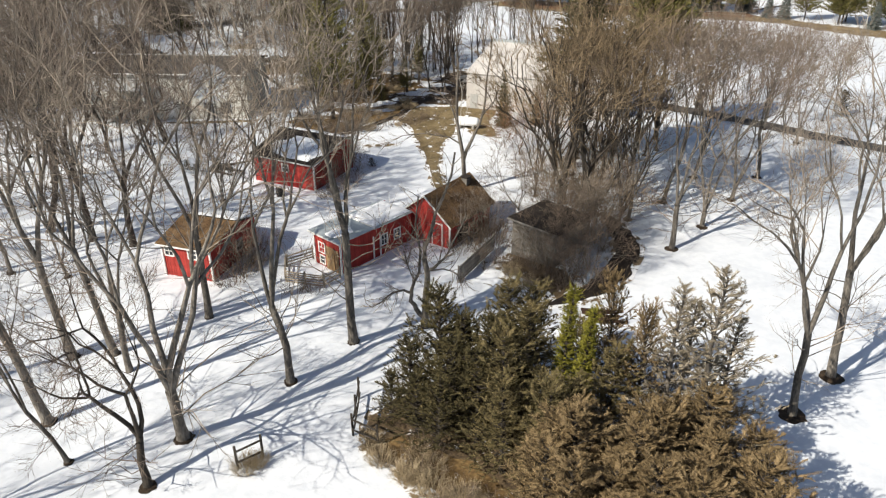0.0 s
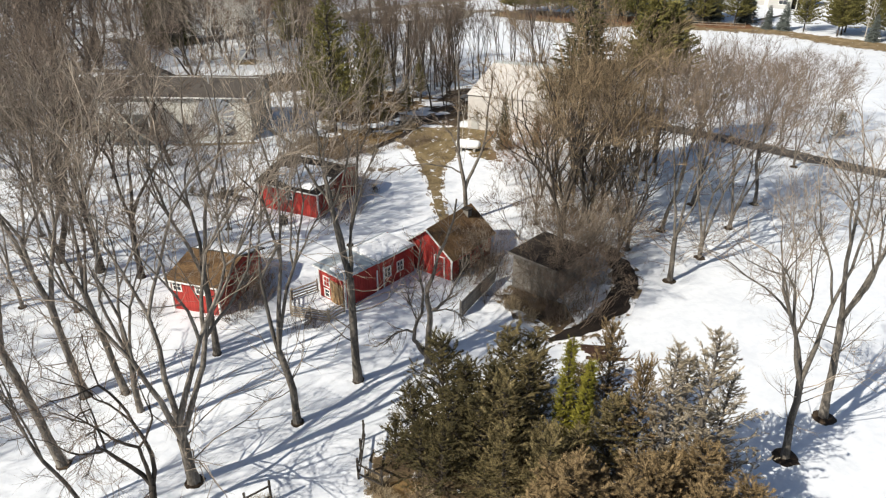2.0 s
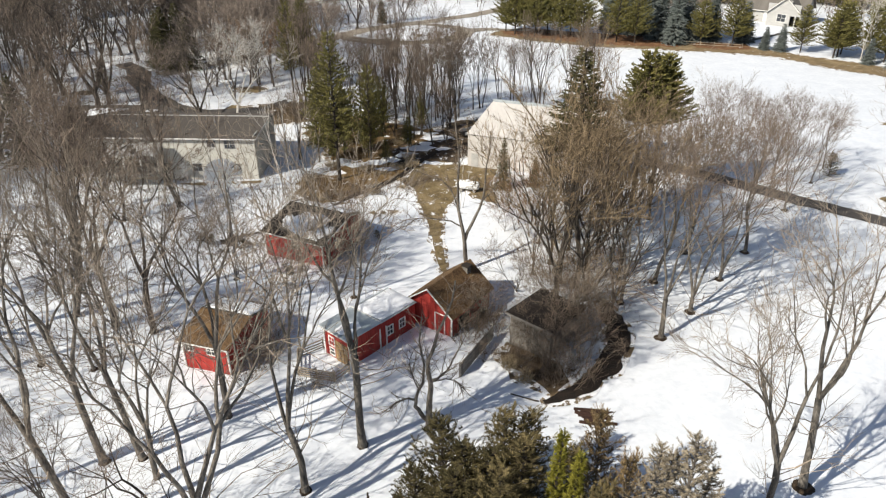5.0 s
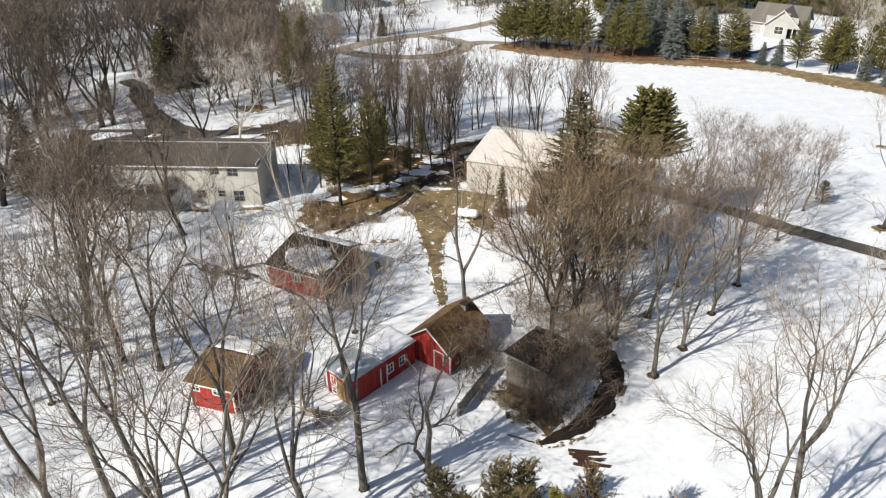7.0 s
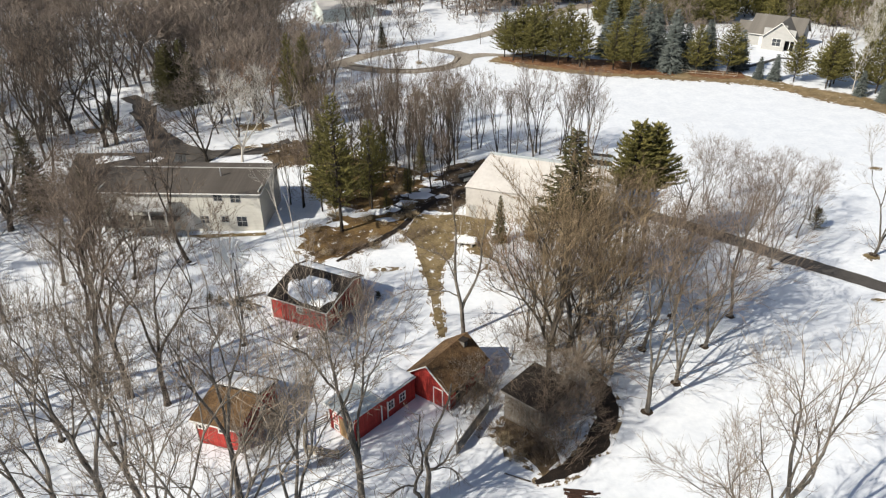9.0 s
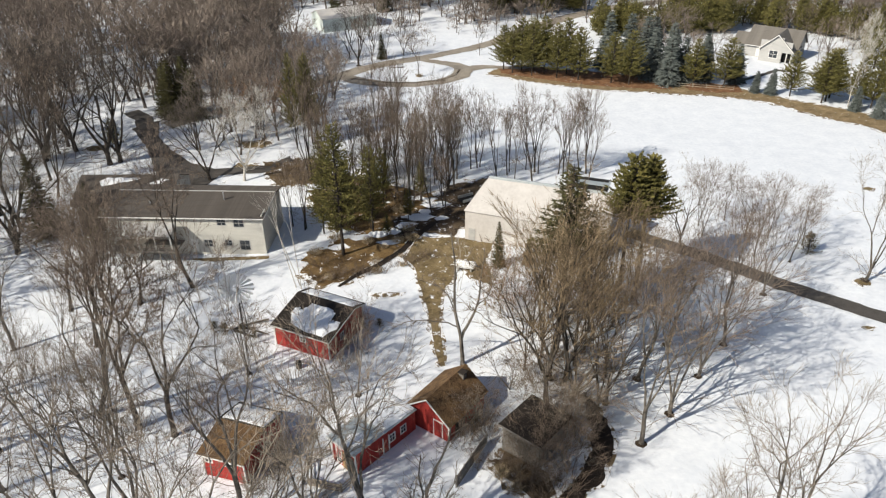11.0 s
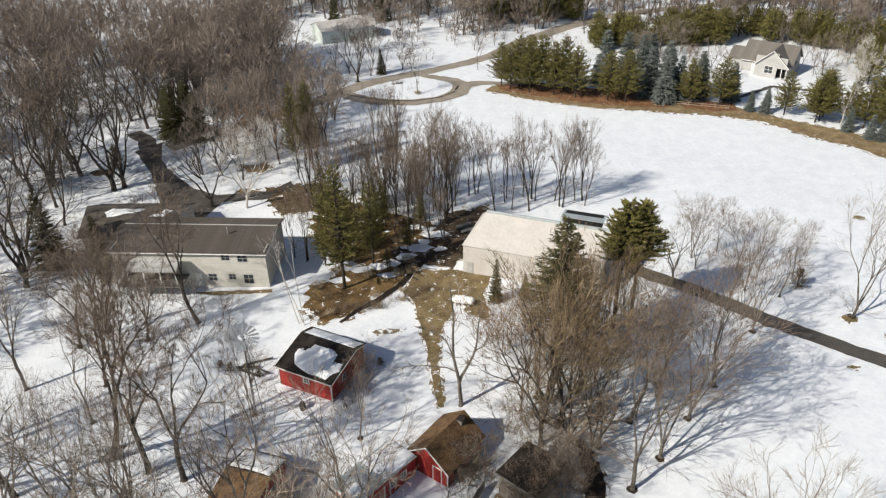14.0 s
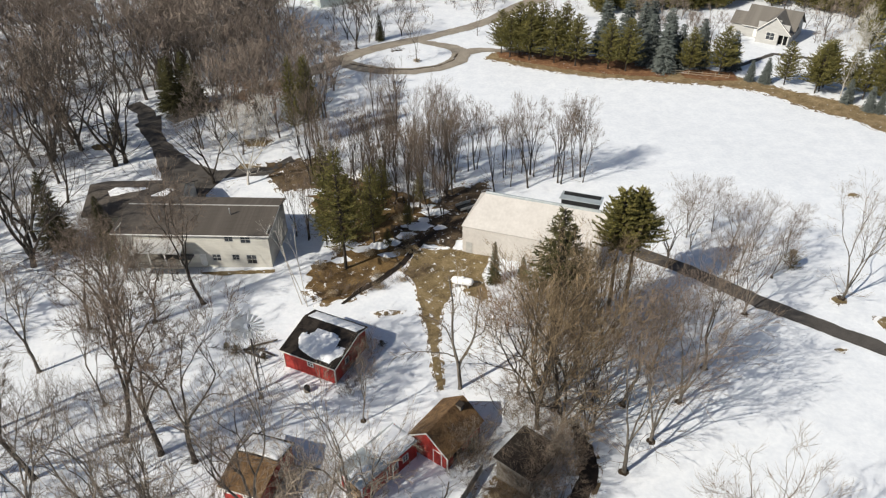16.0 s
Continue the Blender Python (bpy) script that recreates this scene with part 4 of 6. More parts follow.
snow_cap("roof_snow", lay, [(-0.1, 0.15), (2.0, 0.3), (4.1, 0.1), (4.2, 3.0), (2, 3.1), (-0.2, 3.0)], "smooth snow on the back slope of the small shed", 0.1, 0.16)

# long coop
coop = tagged(base("coop", -9.75, 48.95, -42), "long low red coop with grey metal roof and small windows", "shed", "red farm sheds")
W_, L1_, L2_ = 3.0, 3.2, 7.4
hi, lo = 2.75, 2.8
boards("front_wall", coop, RED, W_, lambda x: hi + (lo - hi) * x / W_, openings=[(0.55, 1.15, 1.2, 1.95), (0.6, 1.1, 0.25, 0.85)])
boards("side_wall", coop, RED, L1_, lambda y: lo, (W_, 0), 90)
boards("side_wall", coop, RED, L2_ - L1_, lambda y: lo - 0.1, (W_, L1_), 90, openings=[(0.9, 1.5, 0.95, 1.75), (2.3, 2.9, 0.95, 1.75)])
boards("side_wall", coop, RED, L2_, lambda y: hi, (0, L2_), -90)
boards("back_wall", coop, RED, W_, lambda x: lo + (hi - lo) * x / W_ - 0.12, (W_, L2_), 180)
slab("roof", coop, METAL_ROOF, [(W_ + 0.3, -0.3, lo + 0.02), (W_ + 0.3, L1_, lo + 0.02), (-0.3, L1_, hi + 0.06), (-0.3, -0.3, hi + 0.06)], 0.05, "grey sheet metal roof")
slab("roof", coop, METAL_ROOF, [(W_ + 0.25, L1_, lo - 0.08), (W_ + 0.25, L2_, lo - 0.08), (-0.3, L2_, hi - 0.04), (-0.3, L1_, hi - 0.04)], 0.05)
beam("fascia", coop, WHITE, (-0.3, -0.33, hi - 0.02), (W_ + 0.3, -0.33, lo - 0.05), 0.1)
beam("fascia", coop, WHITE, (-0.3, L1_ + 0.02, hi + 0.06), (W_ + 0.3, L1_ + 0.02, lo + 0.03), 0.09)
window(coop, wall_plane(0.55, 0, 1.2), 0.6, 0.75)
window(coop, wall_plane(0.6, 0, 0.25), 0.5, 0.6, bars=0)
window(coop, wall_plane(W_, L1_ + 0.9, 0.95, 90), 0.6, 0.8)
window(coop, wall_plane(W_, L1_ + 2.3, 0.95, 90), 0.6, 0.8)
box("door_panel", coop, TAN_WOOD, 1.35, -0.09, -0.1, 2.3, -0.03, 1.95, 0.01, "bare tan plywood panel")
box("door_panel", coop, TAN_WOOD, 2.36, -0.09, -0.1, 2.8, -0.03, 1.9, 0.01, "bare tan plywood panel")
box("corner_board", coop, WHITE, -0.08, -0.08, -0.3, 0.05, 0.05, hi - 0.1)
box("corner_board", coop, WHITE, W_ - 0.05, -0.08, -0.3, W_ + 0.08, 0.05, lo - 0.1)
for y in (L1_ + 0.05, L1_ + 0.75):
    box("door_post", coop, WHITE, W_ + 0.0, y - 0.05, -0.2, W_ + 0.1, y + 0.05, 2.0)
slope = math.atan2(hi - lo, W_)
lay = coop.matrix_world @ Matrix.Translation((W_, 0, lo + 0.08)) @ Matrix.Rotation(slope, 4, "Y")
snow_cap("roof_snow", lay, [(-1.7, 0.0), (-0.9, -0.1), (-0.2, 0.8), (-0.3, 1.6), (-1.2, 2.0), (-1.9, 1.2)], "melting snow patch on grey metal", 0.18, 0.1)
lay = coop.matrix_world @ Matrix.Translation((W_, 0, lo - 0.03)) @ Matrix.Rotation(slope, 4, "Y")
snow_cap("roof_snow", lay, [(-3.1, L1_ + 0.15), (0.05, L1_ + 0.2), (0.1, 5.5), (0.0, L2_ - 0.1), (-3.1, L2_ - 0.1)], "snow cover on the low coop roof", 0.1, 0.14)

# gabled shed with a leaf-strewn roof
gab = tagged(base("shed", -3.15, 53.4, -37), "bright red gabled shed with white door trim, leaf-strewn roof", "shed", "red farm sheds")
W_, D_, EV, RG = 4.6, 5.6, 2.3, 4.1
gable = lambda x: EV + (RG - EV) * (1 - abs(2 * x / W_ - 1))
boards("front_wall", gab, RED, W_, gable, openings=[(2.95, 3.85, 0.1, 1.95)])
boards("back_wall", gab, RED, W_, gable, (W_, D_), 180)
boards("side_wall", gab, RED, D_, lambda y: EV, (W_, 0), 90, openings=[(1.0, 2.6, 0.0, 1.6)])
boards("side_wall", gab, RED, D_, lambda y: EV, (0, D_), -90)
box("opening", gab, DARK, W_ - 0.1, 1.0, -0.2, W_ - 0.05, 2.6, 1.6)
plank_door(gab, wall_plane(2.95, 0, 0.1), 0.9, 1.85)
over = 0.35
drop = (RG - EV) / (W_ / 2) * over
slab("roof", gab, MOSSY, [(W_ + over, -0.3, EV - drop + 0.08), (W_ + over, D_ + 0.3, EV - drop + 0.08), (W_ / 2, D_ + 0.3, RG + 0.1), (W_ / 2, -0.3, RG + 0.1)])
slab("roof", gab, MOSSY, [(-over, D_ + 0.3, EV - drop + 0.08), (-over, -0.3, EV - drop + 0.08), (W_ / 2, -0.3, RG + 0.1), (W_ / 2, D_ + 0.3, RG + 0.1)])
for x in (-over, W_ + over):
    beam("fascia", gab, WHITE, (x, -0.33, EV - drop + 0.02), (W_ / 2, -0.33, RG + 0.05), 0.1)
box("corner_board", gab, WHITE, W_ - 0.05, -0.08, -0.3, W_ + 0.08, 0.05, EV - 0.1)
box("corner_board", gab, WHITE, -0.08, -0.08, -0.3, 0.05, 0.05, EV - 0.1)
vent = box("roof_vent", gab, WEATHERED, W_ / 2 + 0.2, 4.4, 3.4, W_ / 2 + 0.75, 4.95, 4.25, 0.02, "small boxy ridge vent")
box("vent_cap", vent, SHINGLE, W_ / 2 + 0.1, 4.3, 4.25, W_ / 2 + 0.85, 5.05, 4.33)

# unpainted shed
old = tagged(base("shed", 5.3, 49.6, -38.6), "weathered grey board shed with dark flat roof", "shed")
W_, D_ = 3.8, 4.8
boards("front_wall", old, WEATHERED, W_, lambda x: 3.15 - 0.05 * x, step=0.2)
boards("side_wall", old, WEATHERED, D_, lambda y: 2.95 - 0.08 * y, (W_, 0), 90, step=0.2)
boards("side_wall", old, WEATHERED, D_, lambda y: 2.75 + 0.08 * y, (0, D_), -90, step=0.2)
boards("back_wall", old, WEATHERED, W_, lambda x: 2.55, (W_, D_), 180, step=0.2)
slab("roof", old, SHINGLE, [(-0.25, -0.35, 3.28), (W_ + 0.3, -0.35, 3.08), (W_ + 0.3, D_ + 0.3, 2.62), (-0.25, D_ + 0.3, 2.82)], 0.1, courses=10)
beam("fascia", old, WEATHERED, (-0.25, -0.38, 3.2), (W_ + 0.3, -0.38, 3.0), 0.12)

# white house with brown roof
house = tagged(base("house", -44.5, 86.6, -3, -1.3), "cream two-storey house with brown shingle roof and deck", "house")
W_, D_, EV, RG, RY = 21.0, 9.0, 5.9, 6.5, 6.2
hg = lambda y: EV + (RG - EV) * min(y / RY, (D_ - y) / (D_ - RY))


def plain_wall(name, parent, mat, width, heights, at=(0, 0), turn=0.0, openings=(), lap=0.28, top=None, label=""):
    """A wall of lapped siding rows, cut for its openings."""
    bm = bmesh.new()
    m = Matrix.Translation((at[0], at[1], 0)) @ Matrix.Rotation(radians(turn), 4, "Z")
    high = max(heights(width * k / 8) for k in range(9))
    z, rows = -0.5, [-0.5, -0.2]
    while z < high:
        z = rows[-1] + lap
        rows.append(min(z, high))
    cuts = sorted({0.0, width, width / 2, *(v for o in openings for v in o[:2])})
    for z0, z1 in zip(rows, rows[1:]):
        levels = sorted({z0, z1, *(v for o in openings for v in o[2:] if z0 < v < z1)})
        for lo_, hi_ in zip(levels, levels[1:]):
            for a_, b_ in zip(cuts, cuts[1:]):
                mx, mz = (a_ + b_) / 2, (lo_ + hi_) / 2
                if any(o[0] <= mx <= o[1] and o[2] <= mz <= o[3] for o in openings):
                    continue
                ha, hb = heights(a_), heights(b_)
                if max(ha, hb) <= lo_ + 0.01:
                    continue
                out0, out1 = 0.03 * (1 - (lo_ - z0) / lap), 0.03 * (1 - (hi_ - z0) / lap)
                if ha < hi_ and hb < hi_ or ha >= hi_ and hb >= hi_:
                    q = [(a_, -out0, lo_), (b_, -out0, lo_), (b_, -out1, min(hb, hi_)), (a_, -out1, min(ha, hi_))]
                else:
                    f = (lo_ - ha) / (hb - ha) if hb != ha else 0
                    g = (hi_ - ha) / (hb - ha) if hb != ha else 0
                    f, g = min(1, max(0, f)), min(1, max(0, g))
                    xf, xg = a_ + (b_ - a_) * f, a_ + (b_ - a_) * g
                    q = [(xf, -out0, lo_), (b_, -out0, lo_), (b_, -out1, hi_), (xg, -out1, hi_)] if hb > ha else [(a_, -out0, lo_), (xf, -out0, lo_), (xg, -out1, hi_), (a_, -out1, hi_)]
                vs_ = [bm.verts.new(m @ Vector(p)) for p in q]
                vb_ = [bm.verts.new(m @ Vector((p[0], 0.12, p[2]))) for p in q]
                bm.faces.new(vs_)
                bm.faces.new(vb_[::-1])
                for k in range(4):
                    k2 = (k + 1) % 4
                    bm.faces.new((vs_[k2], vs_[k], vb_[k], vb_[k2]))
    bmesh.ops.remove_doubles(bm, verts=bm.verts[:], dist=0.0005)
    return part(name, bm, mat, parent, label)


ho = [(15.0, 16.1, 4.75, 5.6), (17.2, 18.5, 4.55, 5.6), (12.8, 13.9, 1.5, 2.5), (15.6, 16.5, 1.7, 2.5), (17.6, 18.9, 1.1, 2.5)]
plain_wall("front_wall", house, CREAM, W_, lambda x: EV, openings=ho)
plain_wall("side_wall", house, CREAM, D_, hg, (W_, 0), 90, [(RY, RY, 0, 0)])
plain_wall("side_wall", house, CREAM, D_, lambda y: hg(D_ - y), (0, D_), -90, [(D_ - RY, D_ - RY, 0, 0)])
plain_wall("back_wall", house, CREAM, W_, lambda x: EV, (W_, D_), 180)
for x0, x1, z0, z1 in ho:
    window(house, wall_plane(x0, 0.02, z0), x1 - x0, z1 - z0, GREY_SIDING, 1, label="dark window with pale frame")
over = 0.4
drop = (RG - EV) / (RY) * over
slab("roof", house, HOUSE_ROOF, [(-0.6, -over, EV - drop + 0.12), (W_ + 0.35, -over, EV - drop + 0.12), (W_ + 0.35, RY, RG + 0.12), (-0.6, RY, RG + 0.12)], 0.14, courses=22)
slab("roof", house, HOUSE_ROOF, [(W_ + 0.35, D_ + over, EV - drop + 0.12), (-0.6, D_ + over, EV - drop + 0.12), (-0.6, RY, RG + 0.12), (W_ + 0.35, RY, RG + 0.12)], 0.14, courses=22)
beam("gutter", house, WHITE, (-0.6, -over - 0.06, EV - drop + 0.05), (W_ + 0.35, -over - 0.06, EV - drop + 0.05), 0.13, "pale gutter")
beam("fascia", house, WHITE, (W_ + 0.352, -over, EV - drop + 0.05), (W_ + 0.352, RY, RG + 0.05), 0.12)
beam("ridge_vent", house, GREY_SIDING, (-0.4, RY, RG + 0.16), (W_ + 0.3, RY, RG + 0.16), 0.14, "pale ridge cap")
for x, y in ((14.8, 4.0), (5.2, 2.6)):
    box("vent_pipe", house, GALVANISED, x, y, 6.0, x + 0.16, y + 0.16, 7.5 if y > 3 else 6.9)
deck = box("deck", house, WEATHERED, 1.5, -3.2, 2.3, 10.2, -0.05, 2.5, 0.02, "weathered raised deck")
for k in range(9):
    x = 1.6 + 8.5 * k / 8
    box("post", deck, WEATHERED, x - 0.07, -3.2, -0.4 if k % 2 == 0 else 2.3, x + 0.07, -3.06, 3.4)
for z in (2.75, 3.05, 3.38):
    beam("rail", deck, WEATHERED, (1.5, -3.13, z), (10.2, -3.13, z), 0.07)
porch = slab("porch_roof", house, GREY_SIDING, [(3.0, -3.0, EV - 1.25), (9.8, -3.0, EV - 1.25), (9.8, -0.7, EV - 0.5), (3.0, -0.7, EV - 0.5)], 0.12, "low pale porch roof")
for x in (3.2, 5.3, 7.5, 9.6):
    box("porch_post", porch, WHITE, x - 0.08, -2.9, 2.5, x + 0.08, -2.74, EV - 1.3)
box("door", house, WHITE, 11.0, -0.06, 0.6, 11.9, -0.035, 2.6, 0.01, "pale back door")
# house's garage wing
wing = tagged(base("garage", -53, 95.6, 0, -1.1), "low garage wing with brown roof partly under snow", "garage")
GW, GD, GE, GR = 13.5, 9.5, 3.0, 5.2
gg_ = lambda y: GE + (GR - GE) * (1 - abs(2 * y / GD - 1))
plain_wall("front_wall", wing, CREAM, GW, lambda x: GE)
plain_wall("side_wall", wing, CREAM, GD, gg_, (GW, 0), 90)
plain_wall("side_wall", wing, CREAM, GD, gg_, (0, GD), -90)
plain_wall("back_wall", wing, CREAM, GW, lambda x: GE, (GW, GD), 180)
slab("roof", wing, HOUSE_ROOF, [(-0.5, -0.6, GE - 0.15), (GW + 0.5, -0.6, GE - 0.15), (GW + 0.5, GD / 2, GR + 0.12), (-0.5, GD / 2, GR + 0.12)], 0.12, courses=16)
slab("roof", wing, HOUSE_ROOF, [(GW + 0.5, GD + 0.6, GE - 0.15), (-0.5, GD + 0.6, GE - 0.15), (-0.5, GD / 2, GR + 0.12), (GW + 0.5, GD / 2, GR + 0.12)], 0.12, courses=16)
lay = wing.matrix_world @ Matrix.Translation((0, -0.6, GE - 0.1)) @ Matrix.Rotation(math.atan2(GR - GE + 0.27, GD / 2 + 0.6), 4, "X")
snow_cap("roof_snow", lay, [(3.2, 3.6), (7.6, 4.6), (8.6, 5.2), (3.6, 5.3), (2.6, 4.6)], "snow strip near the garage ridge", 0.2, 0.1)
snow_cap("roof_snow", lay, [(6.0, 0.4), (8.0, 0.4), (11.2, 3.6), (12.8, 4.8), (11.6, 5.0), (8.6, 3.2), (6.2, 1.6)], "snow lying in the garage roof valley", 0.2, 0.1)

# big pale barn
barn = tagged(base("barn", 2.9, 87.7, -20, -0.2), "large off-white steel barn with sloping roof", "barn")
W_, D_, EV, RG, IN = 18.5, 9.0, 4.5, 7.6, 1.9
plain_wall("front_wall", barn, BARN_METAL, W_, lambda x: EV, lap=0.9)
plain_wall("side_wall", barn, BARN_METAL, D_, lambda y: EV + (RG - EV) * (1 - abs(2 * y / D_ - 1)), (W_, 0), 90, lap=0.9)
plain_wall("side_wall", barn, BARN_METAL, D_, lambda y: EV, (0, D_), -90, lap=0.9)
plain_wall("back_wall", barn, BARN_METAL, W_, lambda x: EV, (W_, D_), 180, lap=0.9)
slab("roof", barn, BARN_METAL, [(-0.15, -0.2, EV), (W_ + 0.3, -0.2, EV), (W_ + 0.3, D_ / 2, RG), (IN, D_ / 2, RG)], 0.06, "off-white steel front slope")
slab("roof", barn, METAL_ROOF, [(W_ + 0.3, D_ + 0.2, EV), (-0.15, D_ + 0.2, EV), (IN, D_ / 2, RG), (W_ + 0.3, D_ / 2, RG)], 0.06, "grey back slope")
slab("roof", barn, BARN_METAL, [(-0.16, D_ + 0.2, EV - 0.01), (-0.16, -0.2, EV - 0.01), (IN, D_ / 2 - 0.02, RG - 0.02), (IN, D_ / 2 + 0.02, RG - 0.02)], 0.04)
beam("ridge_cap", barn, METAL_ROOF, (IN, D_ / 2, RG + 0.03), (W_ + 0.3, D_ / 2, RG + 0.03), 0.35, "grey ridge cap")
mon = box("clerestory", barn, DARK, 12.4, D_ / 2 + 0.3, RG - 0.6, 17.4, D_ / 2 + 2.6, RG + 0.75, 0.02, "dark open clerestory front")
slab("clerestory_roof", mon, METAL_ROOF, [(12.1, D_ / 2 + 0.1, RG + 0.98), (17.7, D_ / 2 + 0.1, RG + 0.98), (17.7, D_ / 2 + 3.0, RG + 0.55), (12.1, D_ / 2 + 3.0, RG + 0.55)], 0.08, "grey sheet roof")
box("door", barn, GREY_SIDING, 0.5, -0.08, -0.1, 1.4, -0.035, 1.95, 0.01, "pale grey side door")

# far house
cot = tagged(base("house", 71.6, 174.9, -36), "pale grey gabled house with grey roof beyond the pines", "house")
W_, D_, EV, RG = 10.9, 9.0, 2.8, 6.2
plain_wall("front_wall", cot, GREY_SIDING, W_, lambda x: EV, openings=[(2.2, 3.1, 0.2, 2.3)])
cg = lambda y: EV + (RG - EV) * (1 - abs(2 * y / D_ - 1))
plain_wall("side_wall", cot, GREY_SIDING, D_, cg, (W_, 0), 90)
plain_wall("side_wall", cot, GREY_SIDING, D_, cg, (0, D_), -90)
plain_wall("back_wall", cot, GREY_SIDING, W_, lambda x: EV, (W_, D_), 180)
box("door", cot, WHITE, 2.22, 0.02, 0.2, 3.08, 0.08, 2.28, 0.01, "white front door")
slab("roof", cot, GREY_ROOF, [(-0.5, -0.5, EV - 0.2), (W_ + 0.5, -0.5, EV - 0.2), (W_ + 0.5, D_ / 2, RG + 0.1), (-0.5, D_ / 2, RG + 0.1)], 0.12, courses=14)
slab("roof", cot, GREY_ROOF, [(W_ + 0.5, D_ + 0.5, EV - 0.2), (-0.5, D_ + 0.5, EV - 0.2), (-0.5, D_ / 2, RG + 0.1), (W_ + 0.5, D_ / 2, RG + 0.1)], 0.12, courses=14)
beam("gutter", cot, WHITE, (-0.5, -0.54, EV - 0.18), (3.2, -0.54, EV - 0.18), 0.14)
# cross gable with a window and a recessed porch
px_, pw = 3.6, 7.2
plain_wall("front_gable", cot, GREY_SIDING, pw, lambda x: EV + 3.4 * (1 - abs(2 * x / pw - 1)), (px_, -2.5), 0, [(2.2, 4.0, 1.0, 2.6), (4.9, 6.9, -0.2, 2.4)])
window(cot, wall_plane(px_ + 2.2, -2.48, 1.0), 1.8, 1.6, WHITE, label="white-framed window pair")
box("porch", cot, DARK, px_ + 4.8, -1.3, -0.2, px_ + 7.0, -1.2, 2.7, 0.02, "shaded porch recess")
box("porch_post", cot, WHITE, px_ + 5.9, -2.46, -0.2, px_ + 6.06, -2.3, 2.5)
plain_wall("side_wall", cot, GREY_SIDING, 2.5, lambda y: EV, (px_ + pw, -2.5), 90)
plain_wall("side_wall", cot, GREY_SIDING, 2.5, lambda y: EV, (px_, 0), -90)
slab("roof", cot, GREY_ROOF, [(px_ + pw + 0.4, -2.9, EV - 0.15), (px_ + pw + 0.4, 4.4, EV - 0.15), (px_ + pw / 2, 4.4, EV + 3.52), (px_ + pw / 2, -2.9, EV + 3.52)], 0.12, courses=10)
slab("roof", cot, GREY_ROOF, [(px_ - 0.4, 4.4, EV - 0.15), (px_ - 0.4, -2.9, EV - 0.15), (px_ + pw / 2, -2.9, EV + 3.52), (px_ + pw / 2, 4.4, EV + 3.52)], 0.12, courses=10)
for x in (px_ - 0.4, px_ + pw + 0.4):
    beam("fascia", cot, WHITE, (x, -2.93, EV - 0.2), (px_ + pw / 2, -2.93, EV + 3.46), 0.16)
# lower end wing
ew = lambda y: 2.4 + 1.9 * (1 - abs(2 * y / 6.0 - 1))
plain_wall("wing_wall", cot, GREY_SIDING, 3.4, lambda x: 2.4, (-3.4, 1.5))
plain_wall("wing_wall", cot, GREY_SIDING, 6.0, ew, (-3.4, 7.5), -90)
plain_wall("wing_wall", cot, GREY_SIDING, 3.4, lambda x: 2.4, (0, 7.5), 180)
slab("wing_roof", cot, GREY_ROOF, [(-3.8, 1.1, 2.25), (-0.02, 1.1, 2.25), (-0.02, 4.5, 4.4), (-3.8, 4.5, 4.4)], 0.12, courses=9)
slab("wing_roof", cot, GREY_ROOF, [(-0.02, 7.9, 2.25), (-3.8, 7.9, 2.25), (-3.8, 4.5, 4.4), (-0.02, 4.5, 4.4)], 0.12, courses=9)

# far steel barn, and a farther roof in the woods
steel = tagged(base("barn", -36.7, 208.8, -62), "pale green steel barn at the wood's edge", "barn")
W_, D_, EV, RG = 9.0, 15.5, 3.6, 5.2
plain_wall("front_wall", steel, PALE_GREEN, W_, lambda x: EV + (RG - EV) * (1 - abs(2 * x / W_ - 1)), lap=0.9)
plain_wall("side_wall", steel, PALE_GREEN, D_, lambda y: EV, (W_, 0), 90, lap=0.9)
plain_wall("side_wall", steel, PALE_GREEN, D_, lambda y: EV, (0, D_), -90, lap=0.9)
plain_wall("back_wall", steel, PALE_GREEN, W_, lambda x: EV + (RG - EV) * (1 - abs(2 * x / W_ - 1)), (W_, D_), 180, lap=0.9)
slab("roof", steel, BARN_METAL, [(W_ + 0.3, -0.3, EV - 0.05), (W_ + 0.3, D_ + 0.3, EV - 0.05), (W_ / 2, D_ + 0.3, RG + 0.08), (W_ / 2, -0.3, RG + 0.08)], 0.08, "pale steel roof")
slab("roof", steel, BARN_METAL, [(-0.3, D_ + 0.3, EV - 0.05), (-0.3, -0.3, EV - 0.05), (W_ / 2, -0.3, RG + 0.08), (W_ / 2, D_ + 0.3, RG + 0.08)], 0.08, "pale steel roof")

# ---- small things ----
mill = tagged(base("windmill", -19.7, 60.8), "slim farm windmill with a pale bladed wheel", "windmill")
TH = 10.9
legs = [(0.55 * math.cos(k * 2.094 + 0.5), 0.55 * math.sin(k * 2.094 + 0.5)) for k in range(3)]
for x, y in legs:
    beam("leg", mill, DARK_STEEL, (x, y, -0.2), (x * 0.12, y * 0.12, TH), 0.07)
for z in (1.8, 3.6, 5.4, 7.2):
    s = 1 - 0.88 * z / TH
    for k in range(3):
        p, q = legs[k], legs[(k + 1) % 3]
        beam("brace", mill, DARK_STEEL, (p[0] * s, p[1] * s, z), (q[0] * s, q[1] * s, z), 0.035)
WHEEL = Matrix.Translation((0, -0.35, TH + 0.1)) @ Matrix.Rotation(radians(8), 4, "Z") @ Matrix.Scale(1.4, 4)
